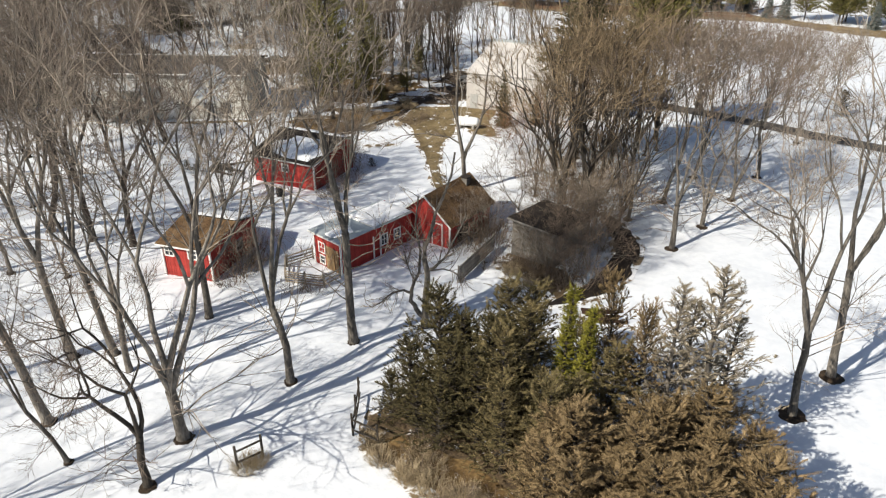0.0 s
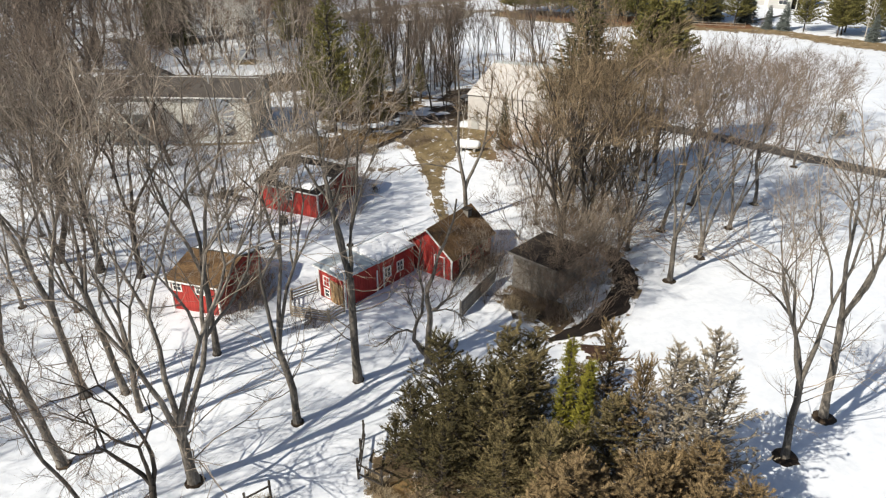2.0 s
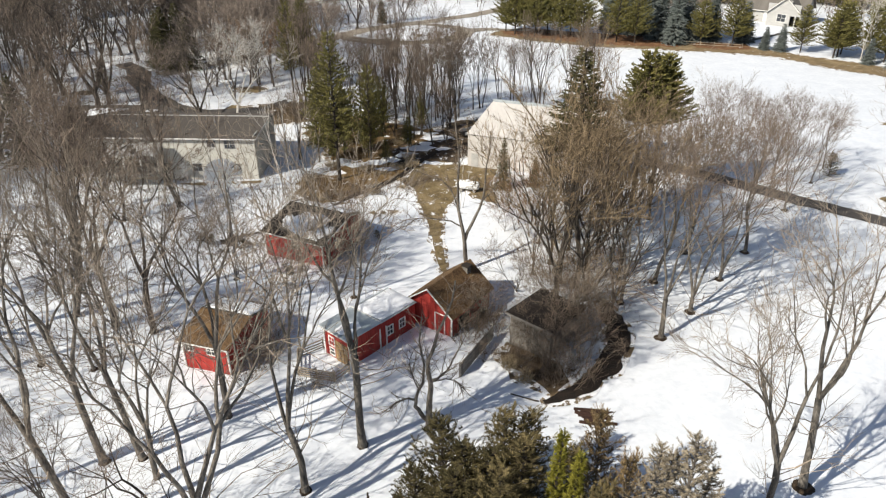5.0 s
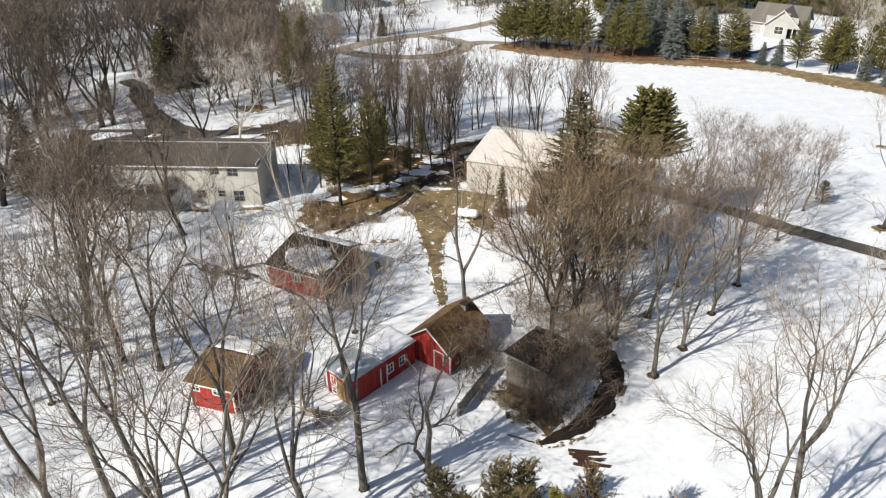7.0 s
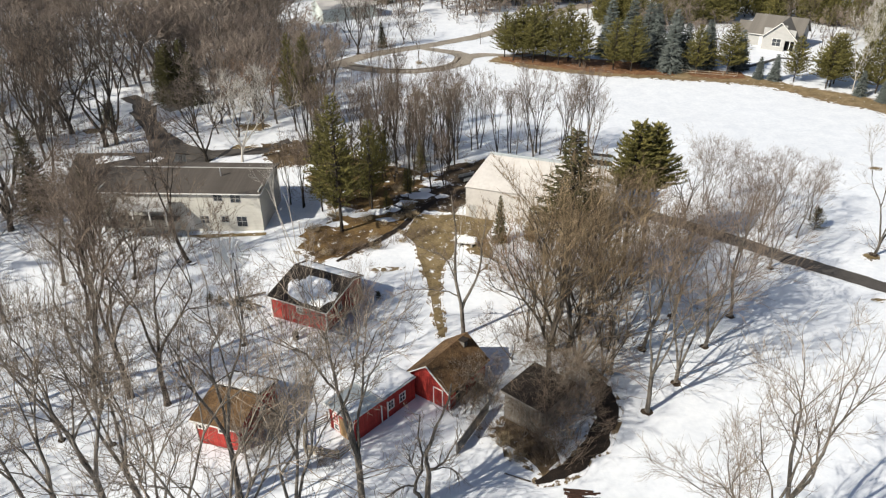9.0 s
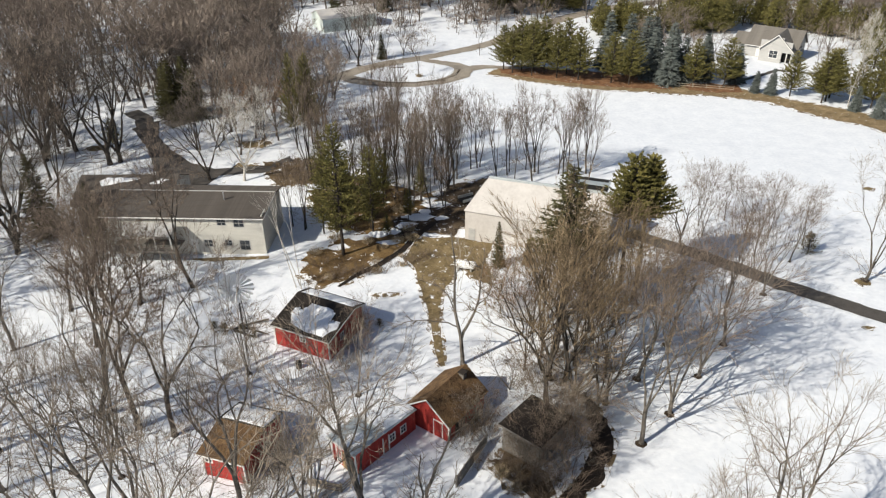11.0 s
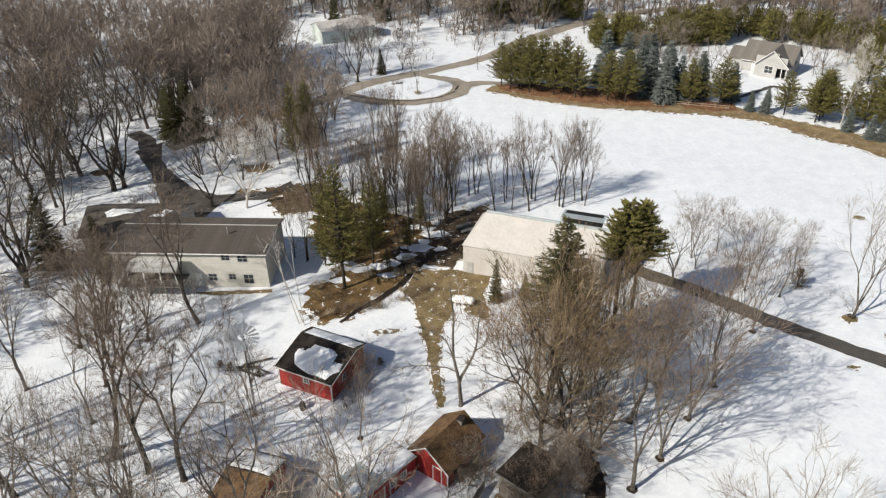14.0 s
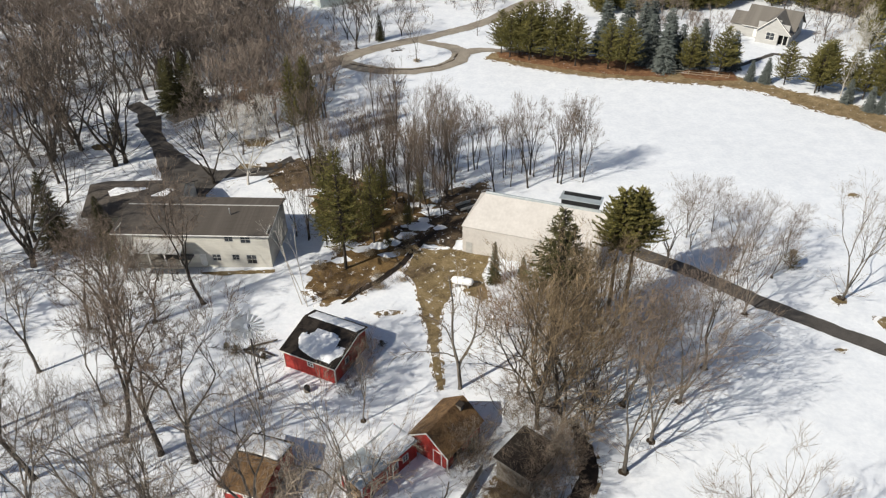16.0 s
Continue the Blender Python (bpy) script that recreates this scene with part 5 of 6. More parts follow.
wheel = beam("wheel", mill, GALVANISED, WHEEL @ Vector((0, -0.06, 0)), WHEEL @ Vector((0, 0.3, 0)), 0.16, "pale steel hub with narrow blades")


def blade(bm):
    v = [bm.verts.new(p) for p in ((-0.05, 0, 0.3), (0.05, 0, 0.3), (0.18, 0, 1.2), (-0.18, 0, 1.2), (-0.05, 0.012, 0.3), (0.05, 0.012, 0.3), (0.18, 0.012, 1.2), (-0.18, 0.012, 1.2))]
    for q in ((0, 1, 2, 3), (7, 6, 5, 4), (0, 4, 5, 1), (1, 5, 6, 2), (2, 6, 7, 3), (3, 7, 4, 0)):
        bm.faces.new([v[i] for i in q])


for k in range(18):
    piece("blade", "windmill blade", blade, WHITE_STEEL, wheel, WHEEL @ Matrix.Rotation(2 * math.pi * k / 18, 4, "Y") @ Matrix.Rotation(radians(28), 4, "Z"))
bm = bmesh.new()
add_box(bm, -0.03, 0, -0.03, 0.03, 1.3, 0.03)
add_box(bm, -0.012, 1.1, -0.32, 0.012, 1.9, 0.32)
bm.transform(WHEEL)
part("tail", bm, GALVANISED, mill)

tank = tagged(base("propane_tank", 2.7, 79.9, -15), "white propane tank on concrete feet", "tank")
V, F = [], []
tube(V, F, [Vector((-1.5, 0, 0.85)), Vector((-1.45, 0, 0.85)), Vector((-1.3, 0, 0.85)), Vector((-1.1, 0, 0.85)), Vector((1.1, 0, 0.85)), Vector((1.3, 0, 0.85)), Vector((1.45, 0, 0.85)), Vector((1.5, 0, 0.85))], [0.02, 0.25, 0.44, 0.52, 0.52, 0.44, 0.25, 0.02], 20)
mesh_object("vessel", V, F, TANK_WHITE, tank, flat=False)
for x in (-0.8, 0.8):
    box("foot", tank, CONCRETE, x - 0.12, -0.4, -0.2, x + 0.12, 0.4, 0.42)
box("valve_hood", tank, TANK_WHITE, -0.2, -0.18, 1.34, 0.2, 0.18, 1.52, 0.04)


def rail_fence(x0, y0, x1, y1, high, rails, gap=1.6, label="weathered grey board fence", mat=WEATHERED):
    """A fence of posts and level boards between two points."""
    f = tagged(base("fence", x0, y0), label, "fence")
    d = Vector((x1 - x0, y1 - y0, 0))
    n = max(1, round(d.length / gap))
    for k in range(n + 1):
        p = d * k / n
        z = lie(x0 + p.x, y0 + p.y) - lie(x0, y0)
        beam("post", f, mat, (p.x, p.y, z - 0.3), (p.x + SPIN.uniform(-0.05, 0.05), p.y, z + high + 0.1), 0.11)
    z1 = lie(x1, y1) - lie(x0, y0)
    s = Vector((-d.y, d.x, 0)).normalized() * 0.08
    for k in range(rails):
        z = high * (k + 0.7) / rails
        beam("rail", f, mat, Vector((0, 0, z)) - s, d + Vector((0, 0, z + z1 + SPIN.uniform(-0.04, 0.04))) - s, 0.085)
    return f


rail_fence(1.1, 45.4, 3.9, 50.4, 1.35, 9, 1.6, "leaning close-slatted brown board fence")
rail_fence(-11.5, 46.0, -8.6, 45.2, 1.0, 5, 1.6, "pale bare board fence round the coop yard", PALE_BOARD)
rail_fence(-11.9, 48.3, -10.1, 49.6, 1.0, 4, 1.6, "pale bare board fence round the coop yard", PALE_BOARD)
rail_fence(-11.9, 48.3, -11.5, 46.0, 0.9, 3, 1.6, "pale bare board fence round the coop yard", PALE_BOARD)
rail_fence(-8.6, 45.2, -7.6, 46.4, 0.9, 3, 1.6, "pale bare board fence round the coop yard", PALE_BOARD)
rail_fence(47.0, 152.7, 59.9, 148.7, 0.9, 2, 2.6, "low pale rail fence along the verge", PALE_BOARD)
rail_fence(-10.4, 27.3, -9.3, 28.1, 1.4, 2, 1.4, "broken stub of dark wooden fence in snow", DARK_BARK)
rail_fence(-4.8, 29.6, -3.4, 28.7, 1.4, 2, 1.6, "leaning wooden fence corner by the cedars", DARK_BARK)
rail_fence(-4.8, 29.6, -4.8, 32.6, 1.4, 2, 1.6, "leaning wooden fence corner by the cedars", DARK_BARK)


def log(x, y, rz, length, r, mat, label):
    ob = tagged(base("log", x, y, rz), label, "log")
    rng = random.Random(int(x * 10))
    V, F = [], []
    path = bent(rng, Vector((0, 0, r * 0.8)), Vector((1, 0, 0)), length, 6, 0.0, 0.04)
    tube(V, F, path, [r, r * 1.05, r, r * 0.95, r * 0.9, r * 0.85, r * 0.8], 9)
    n = len(V)
    F.append(tuple(range(8, -1, -1)))
    F.append(tuple(range(n - 9, n)))
    mesh_object("wood", V, F, mat, ob)
    return ob


ROTTEN = material("rotten red brown wood", [(0.02, 0.010, 0.007), (0.06, 0.03, 0.02)], 0.5, 0.9, 0.03, fine=0.06)
for k in range(9):
    log(9.3 + SPIN.uniform(0, 0.6), 41.4 - 0.17 * k, -12 + SPIN.uniform(-12, 12), SPIN.uniform(1.5, 2.4), SPIN.uniform(0.11, 0.18), ROTTEN, "dark red-brown fallen log on snow beside the ditch")
log(-19.9, 54.9, 55, 1.6, 0.09, DARK_BARK, "dark fallen branch on snow")
log(6.9, 42.3, 165, 2.2, 0.06, DARK_BARK, "long fallen branch half in the ditch")

for x, y, rz, l, r in ((-23.6, 68.4, -22, 5.2, 0.16), (-23.4, 69.0, 20, 3.6, 0.13), (-23.9, 68.8, -6, 2.6, 0.14), (-22.4, 68.9, -30, 3.0, 0.12)):
    log(x, y, rz, l, r, DARK_BARK, "dark weathered timber lying in snow by the red shed")
# clutter by the sheds
bin_ = tagged(base("barrel", -15.1, 61.7), "dark barrel standing in snow by the shed", "barrel")
V, F = [], []
tube(V, F, [Vector((0, 0, 0)), Vector((0, 0, 0.3)), Vector((0, 0, 0.6)), Vector((0, 0, 0.85)), Vector((0, 0, 0.86))], [0.3, 0.33, 0.33, 0.3, 0.01], 14)
mesh_object("body", V, F, DARK, bin_, flat=False)
tub = tagged(base("tub", -3.1, 52.5), "round white tub standing in snow by the coop", "tub")
V, F = [], []
tube(V, F, [Vector((0, 0, -0.05)), Vector((0, 0, 0.2)), Vector((0, 0, 0.5)), Vector((0, 0, 0.52)), Vector((0, 0, 0.46)), Vector((0, 0, 0.1))], [0.3, 0.36, 0.4, 0.36, 0.34, 0.01], 16)
mesh_object("body", V, F, TANK_WHITE, tub, flat=False)
cart = tagged(base("trailer", 3.6, 98.6, 28), "dark utility trailer with low frame in the yard", "trailer")
bedp = box("bed", cart, DARK, -1.3, -0.8, 0.5, 1.3, 0.8, 0.62, 0.02)
for s in (-1, 1):
    box("side_panel", cart, GALVANISED, -1.3, s * 0.8 - 0.03, 0.62, 1.3, s * 0.8 + 0.03, 1.05)
    V, F = [], []
    tube(V, F, [Vector((0, s * 0.86, 0.33)), Vector((0, s * 0.88, 0.33)), Vector((0, s * 1.06, 0.33)), Vector((0, s * 1.08, 0.33))], [0.02, 0.33, 0.33, 0.02], 14)
    mesh_object("wheel", V, F, DARK, cart, flat=False)
beam("drawbar", cart, GALVANISED, (1.3, 0, 0.55), (2.5, 0, 0.5), 0.1)


# ---- trees near the camera ----
rng = random.Random(9)
TALL = "tall bare grey-barked tree with ascending limbs in snow"
YARD = "bare trees round the sheds"
plant("tree", "bare2", -5.7, 38.2, 22.5, TALL, YARD, 0.85, 0.75, rz=20)
plant("tree", "bare4", -9.0, 34.2, 22, TALL, YARD, 0.75, 0.75, rz=200)
plant("tree", "bare1", -13.9, 29.6, 22.5, "big bare tree with a stout forked trunk", YARD, 1.0, 1.0, (0, -2), rz=70)
plant("tree", "gnarled", -14.6, 26.2, 13.5, "gnarled bare tree with dark twisted limbs", YARD, 0.9, 0.8, (0, -3), rz=130)
plant("tree", "bare2", -21.9, 31.1, 23, TALL, YARD, 0.8, 0.8, (0, -4), rz=310)
plant("tree", "slim2", -19.4, 28.0, 13, "thin bare young tree leaning in snow", YARD, 0.8, 0.5, (0, -9), rz=10)
plant("tree", "bare0", -23.3, 37.2, 23, TALL, YARD, 0.8, 0.8, (0, -3))
plant("tree", "slim0", -19.1, 35.6, 18, TALL, YARD, 1.0, 0.4)
plant("tree", "bare2", -20.7, 37.4, 21.5, TALL, YARD, 0.7, 0.6, (0, -3))
plant("tree", "bare0", -15.9, 41.4, 21.5, TALL, YARD, 0.75, 0.6)
plant("tree", "apple", -21.6, 65.6, 5.0, "small crooked dark tree beside the shed", YARD, 1.0, 0, (0, 12), rz=200)
plant("tree", "old_apple", -1.2, 39.8, 12, "crooked old apple tree with two twisted stems", YARD, 1.0, 0.6, rz=0)
plant("tree", "bare0", 18.9, 30.5, 18, "bare forked tree with dark wet lower trunk", YARD, 0.85, 1.3, (0, -5), rz=100)
plant("tree", "bare2", 22.5, 33.7, 19, TALL, YARD, 0.9, 1.2, (0, -1), rz=240)
ROW = "bare trees along the drive"
plant("tree", "slim1", 21.3, 53.5, 16.5, "bare branching tree with soil ring at its foot", ROW, 1.15, 0.9, (-2, 4), rz=0)
plant("tree", "slim0", 17.8, 49.8, 17.0, "bare branching tree with soil ring at its foot", ROW, 1.1, 0.9, (-2, 4), rz=50)
plant("tree", "slim2", 19.4, 58.5, 14.5, "bare branching tree with soil ring at its foot", ROW, 1.05, 0.8, (-2, 4), rz=90)
plant("tree", "slim1", 25.5, 58.7, 15, "bare branching tree with soil ring at its foot", ROW, 1.15, 0.8, (-2, 4), rz=160)
plant("tree", "slim0", 23.7, 63.8, 14.5, "bare branching tree with soil ring at its foot", ROW, 1.1, 0.8, (-2, 4), rz=220)
plant("tree", "slim2", 29.6, 63.5, 13.5, "bare branching tree with soil ring at its foot", ROW, 1.1, 0.8, (-2, 4), rz=300)
plant("tree", "slim1", 37.2, 72.6, 12, "bare branching tree with soil ring at its foot", ROW, 1.0, 0.7, (-2, 4), rz=40)
plant("tree", "slim0", 15.6, 55.2, 13.5, "bare branching tree with soil ring at its foot", ROW, 1.0, 0.7, (-2, 4), rz=140)
plant("tree", "forked", 2.0, 61.6, 15.5, "bare forked tree with one long level limb", YARD, 1.0, 0.5, rz=0)
plant("tree", "bare3", 50.3, 75.3, 16.5, "bare tree spreading from a low fork", ROW, 0.8, 1.1, (0, 4))
plant("tree", "slim0", 35.5, 77.2, 10.3, TALL, ROW, 0.9, 0.5)
plant("tree", "bare1", 30.3, 83.0, 11.6, TALL, ROW, 1.0, 0.4)
plant("tree", "slim2", 39.2, 81.2, 9.5, TALL, ROW, 0.9, 0.4)
plant("tree", "slim1", 34.7, 89.4, 9.5, TALL, ROW, 0.9)
plant("tree", "slim0", 38.6, 90.6, 7.7, TALL, ROW, 0.9)
plant("tree", "slim2", 43.1, 79.7, 8.6, TALL, ROW, 0.9, 0.4)
plant("tree", "slim1", 42.6, 85.6, 9.0, TALL, ROW, 0.9)
plant("tree", "slim0", 46.5, 84.0, 7.7, TALL, ROW, 0.9)

for k in range(3):
    x = rng.uniform(28, 47)
    plant("tree", rng.choice(("slim0", "slim1", "slim2")), x, 68 + 0.5 * (x - 27) + rng.uniform(-3, 17), rng.uniform(8, 12.5), "thin bare tree beside the drive", ROW, rng.uniform(0.9, 1.2))
for x, y, tall in ((96, 163, 9), (101, 158, 10), (106, 166, 9), (99, 172, 9), (110, 160, 10), (94, 150, 9), (99, 145, 9), (104, 150, 10), (115, 170, 10), (108, 176, 9), (92, 142, 9)):
    plant("pine", rng.choice(("dist_pine0", "dist_pine1", "dist_pine2")), x, y, tall, "dark green pine behind the far house", "pines beyond the field", 1.0)
# crowded grove between the sheds and the barn
rng = random.Random(17)
GROVE = "grove of crowded upright bare trees"
for x, y, tall in ((10.0, 55.6, 17.5), (14.6, 54.4, 14.5), (11.9, 58.0, 18), (13.6, 61.0, 16.5), (12.4, 65.0, 14), (15.8, 66.5, 13.5), (8.4, 60.5, 12), (10.2, 62.4, 15), (16.2, 59.0, 14), (9.6, 66.5, 11), (17.5, 71.0, 12), (13.6, 69.5, 12), (18.6, 67.4, 12.5), (20.6, 70.0, 12), (22.2, 71.4, 11), (19.2, 72.6, 10.5), (10.8, 58.8, 16), (12.6, 55.8, 15), (14.8, 63.0, 15), (11.0, 68.6, 12)):
    plant("tree", rng.choice(("grove0", "grove1", "grove2")), x, y, tall, "crowded bare tree with fine brown twigs", GROVE, 1.5 if y < 60 and x < 14 else rng.uniform(0.9, 1.15), 0.5, (rng.uniform(-3, 3), rng.uniform(-2, 5)))
for x, y, tall in ((8.0, 71.0, 6), (10.5, 73.5, 6.5), (8.8, 68.0, 6), (12.2, 76.0, 6), (11.8, 70.5, 7), (14.5, 72.5, 7), (6.6, 73.0, 4.5), (6.3, 69.4, 3.6), (7.4, 69.6, 4.2), (5.8, 71.4, 3.2), (9.4, 71.6, 5)):
    plant("tree", "rusty", x, y, tall, "bushy young tree with rust-brown twigs", GROVE, 1.2)
for k in range(14):
    thicket(rng.uniform(9.5, 18), rng.uniform(57, 77), k % 2, rng.uniform(0.9, 1.5), "brown undergrowth beneath the grove")

for k in range(18):
    plant("tree", rng.choice(("far0", "far2", "far1", "dark0")), rng.uniform(-12, 2), rng.uniform(94, 110), rng.uniform(6, 12), "thin dark bare tree on the littered bank", "thin trees behind the barn", rng.uniform(0.8, 1.1))
# trees over the left yard
for x, y, tall, key in ((-37.6, 60.6, 14, "slim0"), (-20.2, 61.0, 9, "slim2"), (-33.0, 48.1, 16, "slim0"), (-38.3, 46.2, 18, "bare1"), (-28.3, 47.4, 15, "slim1"), (-47.5, 66.0, 15, "bare0"), (-48.5, 57.0, 19, "bare2"), (-30.0, 33.5, 18, "bare2"), (-40.5, 80.5, 9, "slim1"), (-46.5, 50.5, 19, "dark1"), (-8.4, 57.2, 10, "slim2")):
    plant("tree", key, x, y, tall, TALL, "bare trees over the snowy yard", rng.uniform(0.75, 0.95), 0.6, (rng.uniform(-3, 3), rng.uniform(-4, 2)))
for x, y, tall, key, ry in ((-33.4, 55.3, 22, "crown0", 11), (-29.0, 53.5, 21.5, "crown1", 8), (-25.2, 52.4, 21, "crown2", 9), (-31.2, 77.9, 18, "crown0", -2), (-41.1, 50.8, 21, "crown1", 0), (-44.5, 73.5, 15, "crown2", 2), (-38.5, 66.5, 13, "crown1", 2), (-42.0, 76.5, 13, "crown0", 0), (-40.5, 71.5, 15.5, "crown0", 2), (-36.5, 74.5, 12.5, "crown2", 3)):
    plant("tree", key, x, y, tall, "tall bare tree with dark limbs and dense brown twigs", "bare trees over the snowy yard", 0.95, 0.7, (0, ry))
for x, y, tall, key in ((-57, 50, 22, "bare2"), (-53, 35, 20, "bare4"), (-62, 42, 22, "bare1"), (-46, 25, 19, "bare2"), (-42, 22, 18, "bare4"), (-47, 33, 20, "bare0"), (-30, 20, 18, "bare2"), (-27, 9, 16, "bare0"), (-20, 11, 15, "slim0"), (-36, 14, 17, "bare4"), (-16, 4, 13, "bare2")):
    plant("tree", key, x, y, tall, TALL, "bare trees over the snowy yard", 0.85, 0.6)
for x, y, tall, key in ((-58.2, 87.9, 15, "bare1"), (-60.4, 93.2, 19, "dark1"), (-63.0, 84.0, 18, "dark0"), (-64.5, 121.0, 19, "dark1"), (-68.0, 117.0, 20, "dark0"), (-56.4, 115.4, 22, "dark0"), (-55.0, 116.4, 19, "dark1"), (-37.7, 109.1, 13.5, "dark1"), (-57.7, 86.9, 22, "dark0"), (-47.0, 83.5, 9, "slim1"), (-60.0, 104, 16, "far0"), (-66.0, 98, 18, "far1"), (-64, 110, 18, "far2")):
    plant("tree", key, x, y, tall, TALL, "bare trees round the house", rng.uniform(0.9, 1.15), 0.6, (rng.uniform(-3, 3), rng.uniform(-5, 5)))
plant("tree", "birch", -32.0, 108.5, 13.5, "pale-barked birch with spreading white limbs", wide=1.15)
for x, y, lean in ((-18.1, 77.0, (-3, -9)), (-17.7, 77.4, (-4, -16)), (-17.4, 76.6, (-2, -3))):
    plant("tree", "paper_birch", x, y, 12.5, "slender white birch stem leaning over snow", "clump of white birch stems", 0.8, 0, lean)
for x, y, tall, ry in ((1.7, 75.3, 7.5, 2), (2.0, 75.5, 6.5, 8)):
    plant("tree", "paper_birch", x, y, tall, "slender white birch stem beside the propane tank", "clump of white birch stems", 0.8, 0, (0, ry))
plant("tree", "rusty", -31.5, 121.7, 11.5, "bare tree with rust-brown twigs", wide=1.0)

# thin trees at the field's edge behind the barn
for k in range(34):
    x = -14 + 1.15 * k + rng.uniform(-1.5, 1.5)
    if k < 30 or rng.random() < 0.5:
        plant("tree", rng.choice(("far2", "far1", "slim2", "far0")), x, 108.5 - 0.16 * x + rng.uniform(-4, 4), rng.uniform(9, 13.5), "thin bare tree at the edge of the snow field", "thin trees behind the barn", rng.uniform(0.7, 1.0))
for k in range(34):
    plant("tree", rng.choice(("far0", "far1", "far2")), rng.uniform(-22, 1), rng.uniform(91, 122), rng.uniform(8, 15), "thin bare tree among pines", "thin trees behind the barn", 0.85)
# conifers
PN = "pines at the edge of the field"
for x, y, tall in ((15.3, 162.9, 11.5), (19.4, 160.8, 13), (24.7, 158.9, 13), (29.1, 157.0, 12.5), (35.8, 154.9, 12), (39.3, 153.6, 12.5), (17.5, 164.5, 13), (22.4, 163, 13.5), (27.2, 161.5, 13.5), (52.4, 152.0, 11), (58.5, 150.7, 11.5), (69.9, 144.9, 10), (74.4, 140.7, 11.5), (77.2, 143.5, 11), (75.6, 141.6, 11.5), (80.4, 139.5, 10.5), (82.4, 137.4, 11), (84.5, 134.5, 11), (88, 138, 11), (92, 132, 11), (86.4, 129, 10.5), (94, 140, 11), (98, 136, 11), (101, 146, 11), (90, 146, 11), (105, 138, 11), (96, 128, 11), (20.2, 166.5, 12.5), (13.5, 165.4, 11)):
    plant("pine", rng.choice(("far_pine0", "far_pine1", "far_pine2")), x, y, tall * 0.92, "sunlit green pine with full boughs at the field edge", PN, rng.uniform(0.85, 1.05))
for x, y, tall in ((47.4, 153.3, 12.5), (45.0, 157.4, 13.5), (49.2, 157.0, 13), (51.0, 155.4, 11.5), (49.8, 161, 13.5), (41.0, 163.0, 15.5), (44.2, 162, 15), (37.0, 166, 15), (46.8, 165, 14), (55.6, 156, 11.5), (57.0, 160, 11), (62.0, 154, 10), (63.7, 147.3, 5.5), (66.4, 146.1, 6.5), (78.5, 135.8, 6), (80.8, 131.9, 6), (82.4, 131.0, 5)):
    plant("spruce", "blue_spruce", x, y, tall * 0.85, "blue-grey spruce standing beside the pines", "blue spruces", 1.05)
for k in range(120):
    if k < 46:
        x = rng.uniform(40, 76)
        y, tall = 192 + 0.12 * (x - 40) + rng.uniform(-1, 8), rng.uniform(7, 9.5)
    elif k < 92:
        x = rng.uniform(80, 135)
        y, tall = 199 - 0.6 * (x - 84) + rng.uniform(-1, 8), rng.uniform(7, 9.5)
    else:
        x, y, tall = rng.uniform(14, 40), rng.uniform(219, 242), rng.uniform(7, 10)
    plant("pine", rng.choice(("dist_pine0", "dist_pine1", "dist_pine2")), x, y, tall, "dark green pine beyond the field", "pines beyond the field", 1.1)
plant("spruce", "tall_spruce", 12.8, 67.4, 20.0, "tall dark spruce rising above bare trees", "spruces by the barn", 1.05)
for x, y, tall in ((20.8, 74.2, 17.8), (23.0, 75.0, 17.2)):
    plant("spruce", "fir", x, y, tall, "tall broad dark evergreen rising above bare trees", "spruces by the barn", 1.0)
plant("spruce", "spruce0", 6.9, 80.6, 6.6, "small sparse spruce in front of the barn", "spruces by the barn", 0.7)
plant("spruce", "spruce1", 10.7, 80.9, 4.0, "small sparse spruce in front of the barn", "spruces by the barn", 0.9)
for x, y, tall, key in ((-13.2, 84.6, 18.5, "pine0"), (-9.8, 90.6, 13, "pine1"), (-16.6, 90.5, 9, "pine2"), (-5.0, 93.5, 5, "pine2"), (-13.6, 93.0, 10, "pine1"), (-9.0, 99.5, 9, "pine2"), (-3.3, 99.4, 6.5, "pine0"), (-7.6, 88.6, 4, "pine1"), (-18.0, 101.0, 11, "pine0"), (-14.6, 89.4, 5, "pine1"), (-10.2, 91.4, 6, "pine2"), (-15.2, 96.0, 6, "pine1")):
    plant("pine", key, x, y, tall, "green pine by the litter-strewn bank", "pines by the yard", 0.78)
for x, y, tall in ((-25.6, 121.0, 17), (-23.2, 122.6, 16.5), (-24.4, 126.0, 15)):
    plant("pine", "pine1", x, y, tall, "narrow dark pine beside the drive", "pines by the drive", 0.5)
for x, y, tall in ((-51.8, 136.4, 11.5), (-49.2, 137.4, 12), (-47.4, 136.2, 10), (-53.4, 138, 10.5)):
    plant("spruce", "spruce0", x, y, tall, "dark spruce at the wood's edge", "dark spruces", 1.2)
plant("spruce", "spruce1", -55.9, 92.0, 12.5, "dark drooping spruce beside the house", "dark spruces", 1.0)
plant("spruce", "spruce0", -49.5, 93.0, 8, "dark spruce against the garage", "dark spruces", 1.0)
plant("pine", "pine2", -45.2, 85.0, 7.0, "small scruffy pine at the corner of the house", "", 0.9)
plant("pine", "pine2", -57.5, 121, 6, "small yellow-green pine on snow", "", 1.0)
plant("shrub", "dark_cedar1", 46.1, 81.6, 3.0, "round dark evergreen shrub on snow", "", 1.25)
plant("spruce", "spruce0", -14.8, 175.4, 6.5, "small dark spruce by the gravel circle", "", 0.9)
plant("spruce", "spruce1", -31, 216, 12, "dark spruce by the steel barn", "", 0.8)
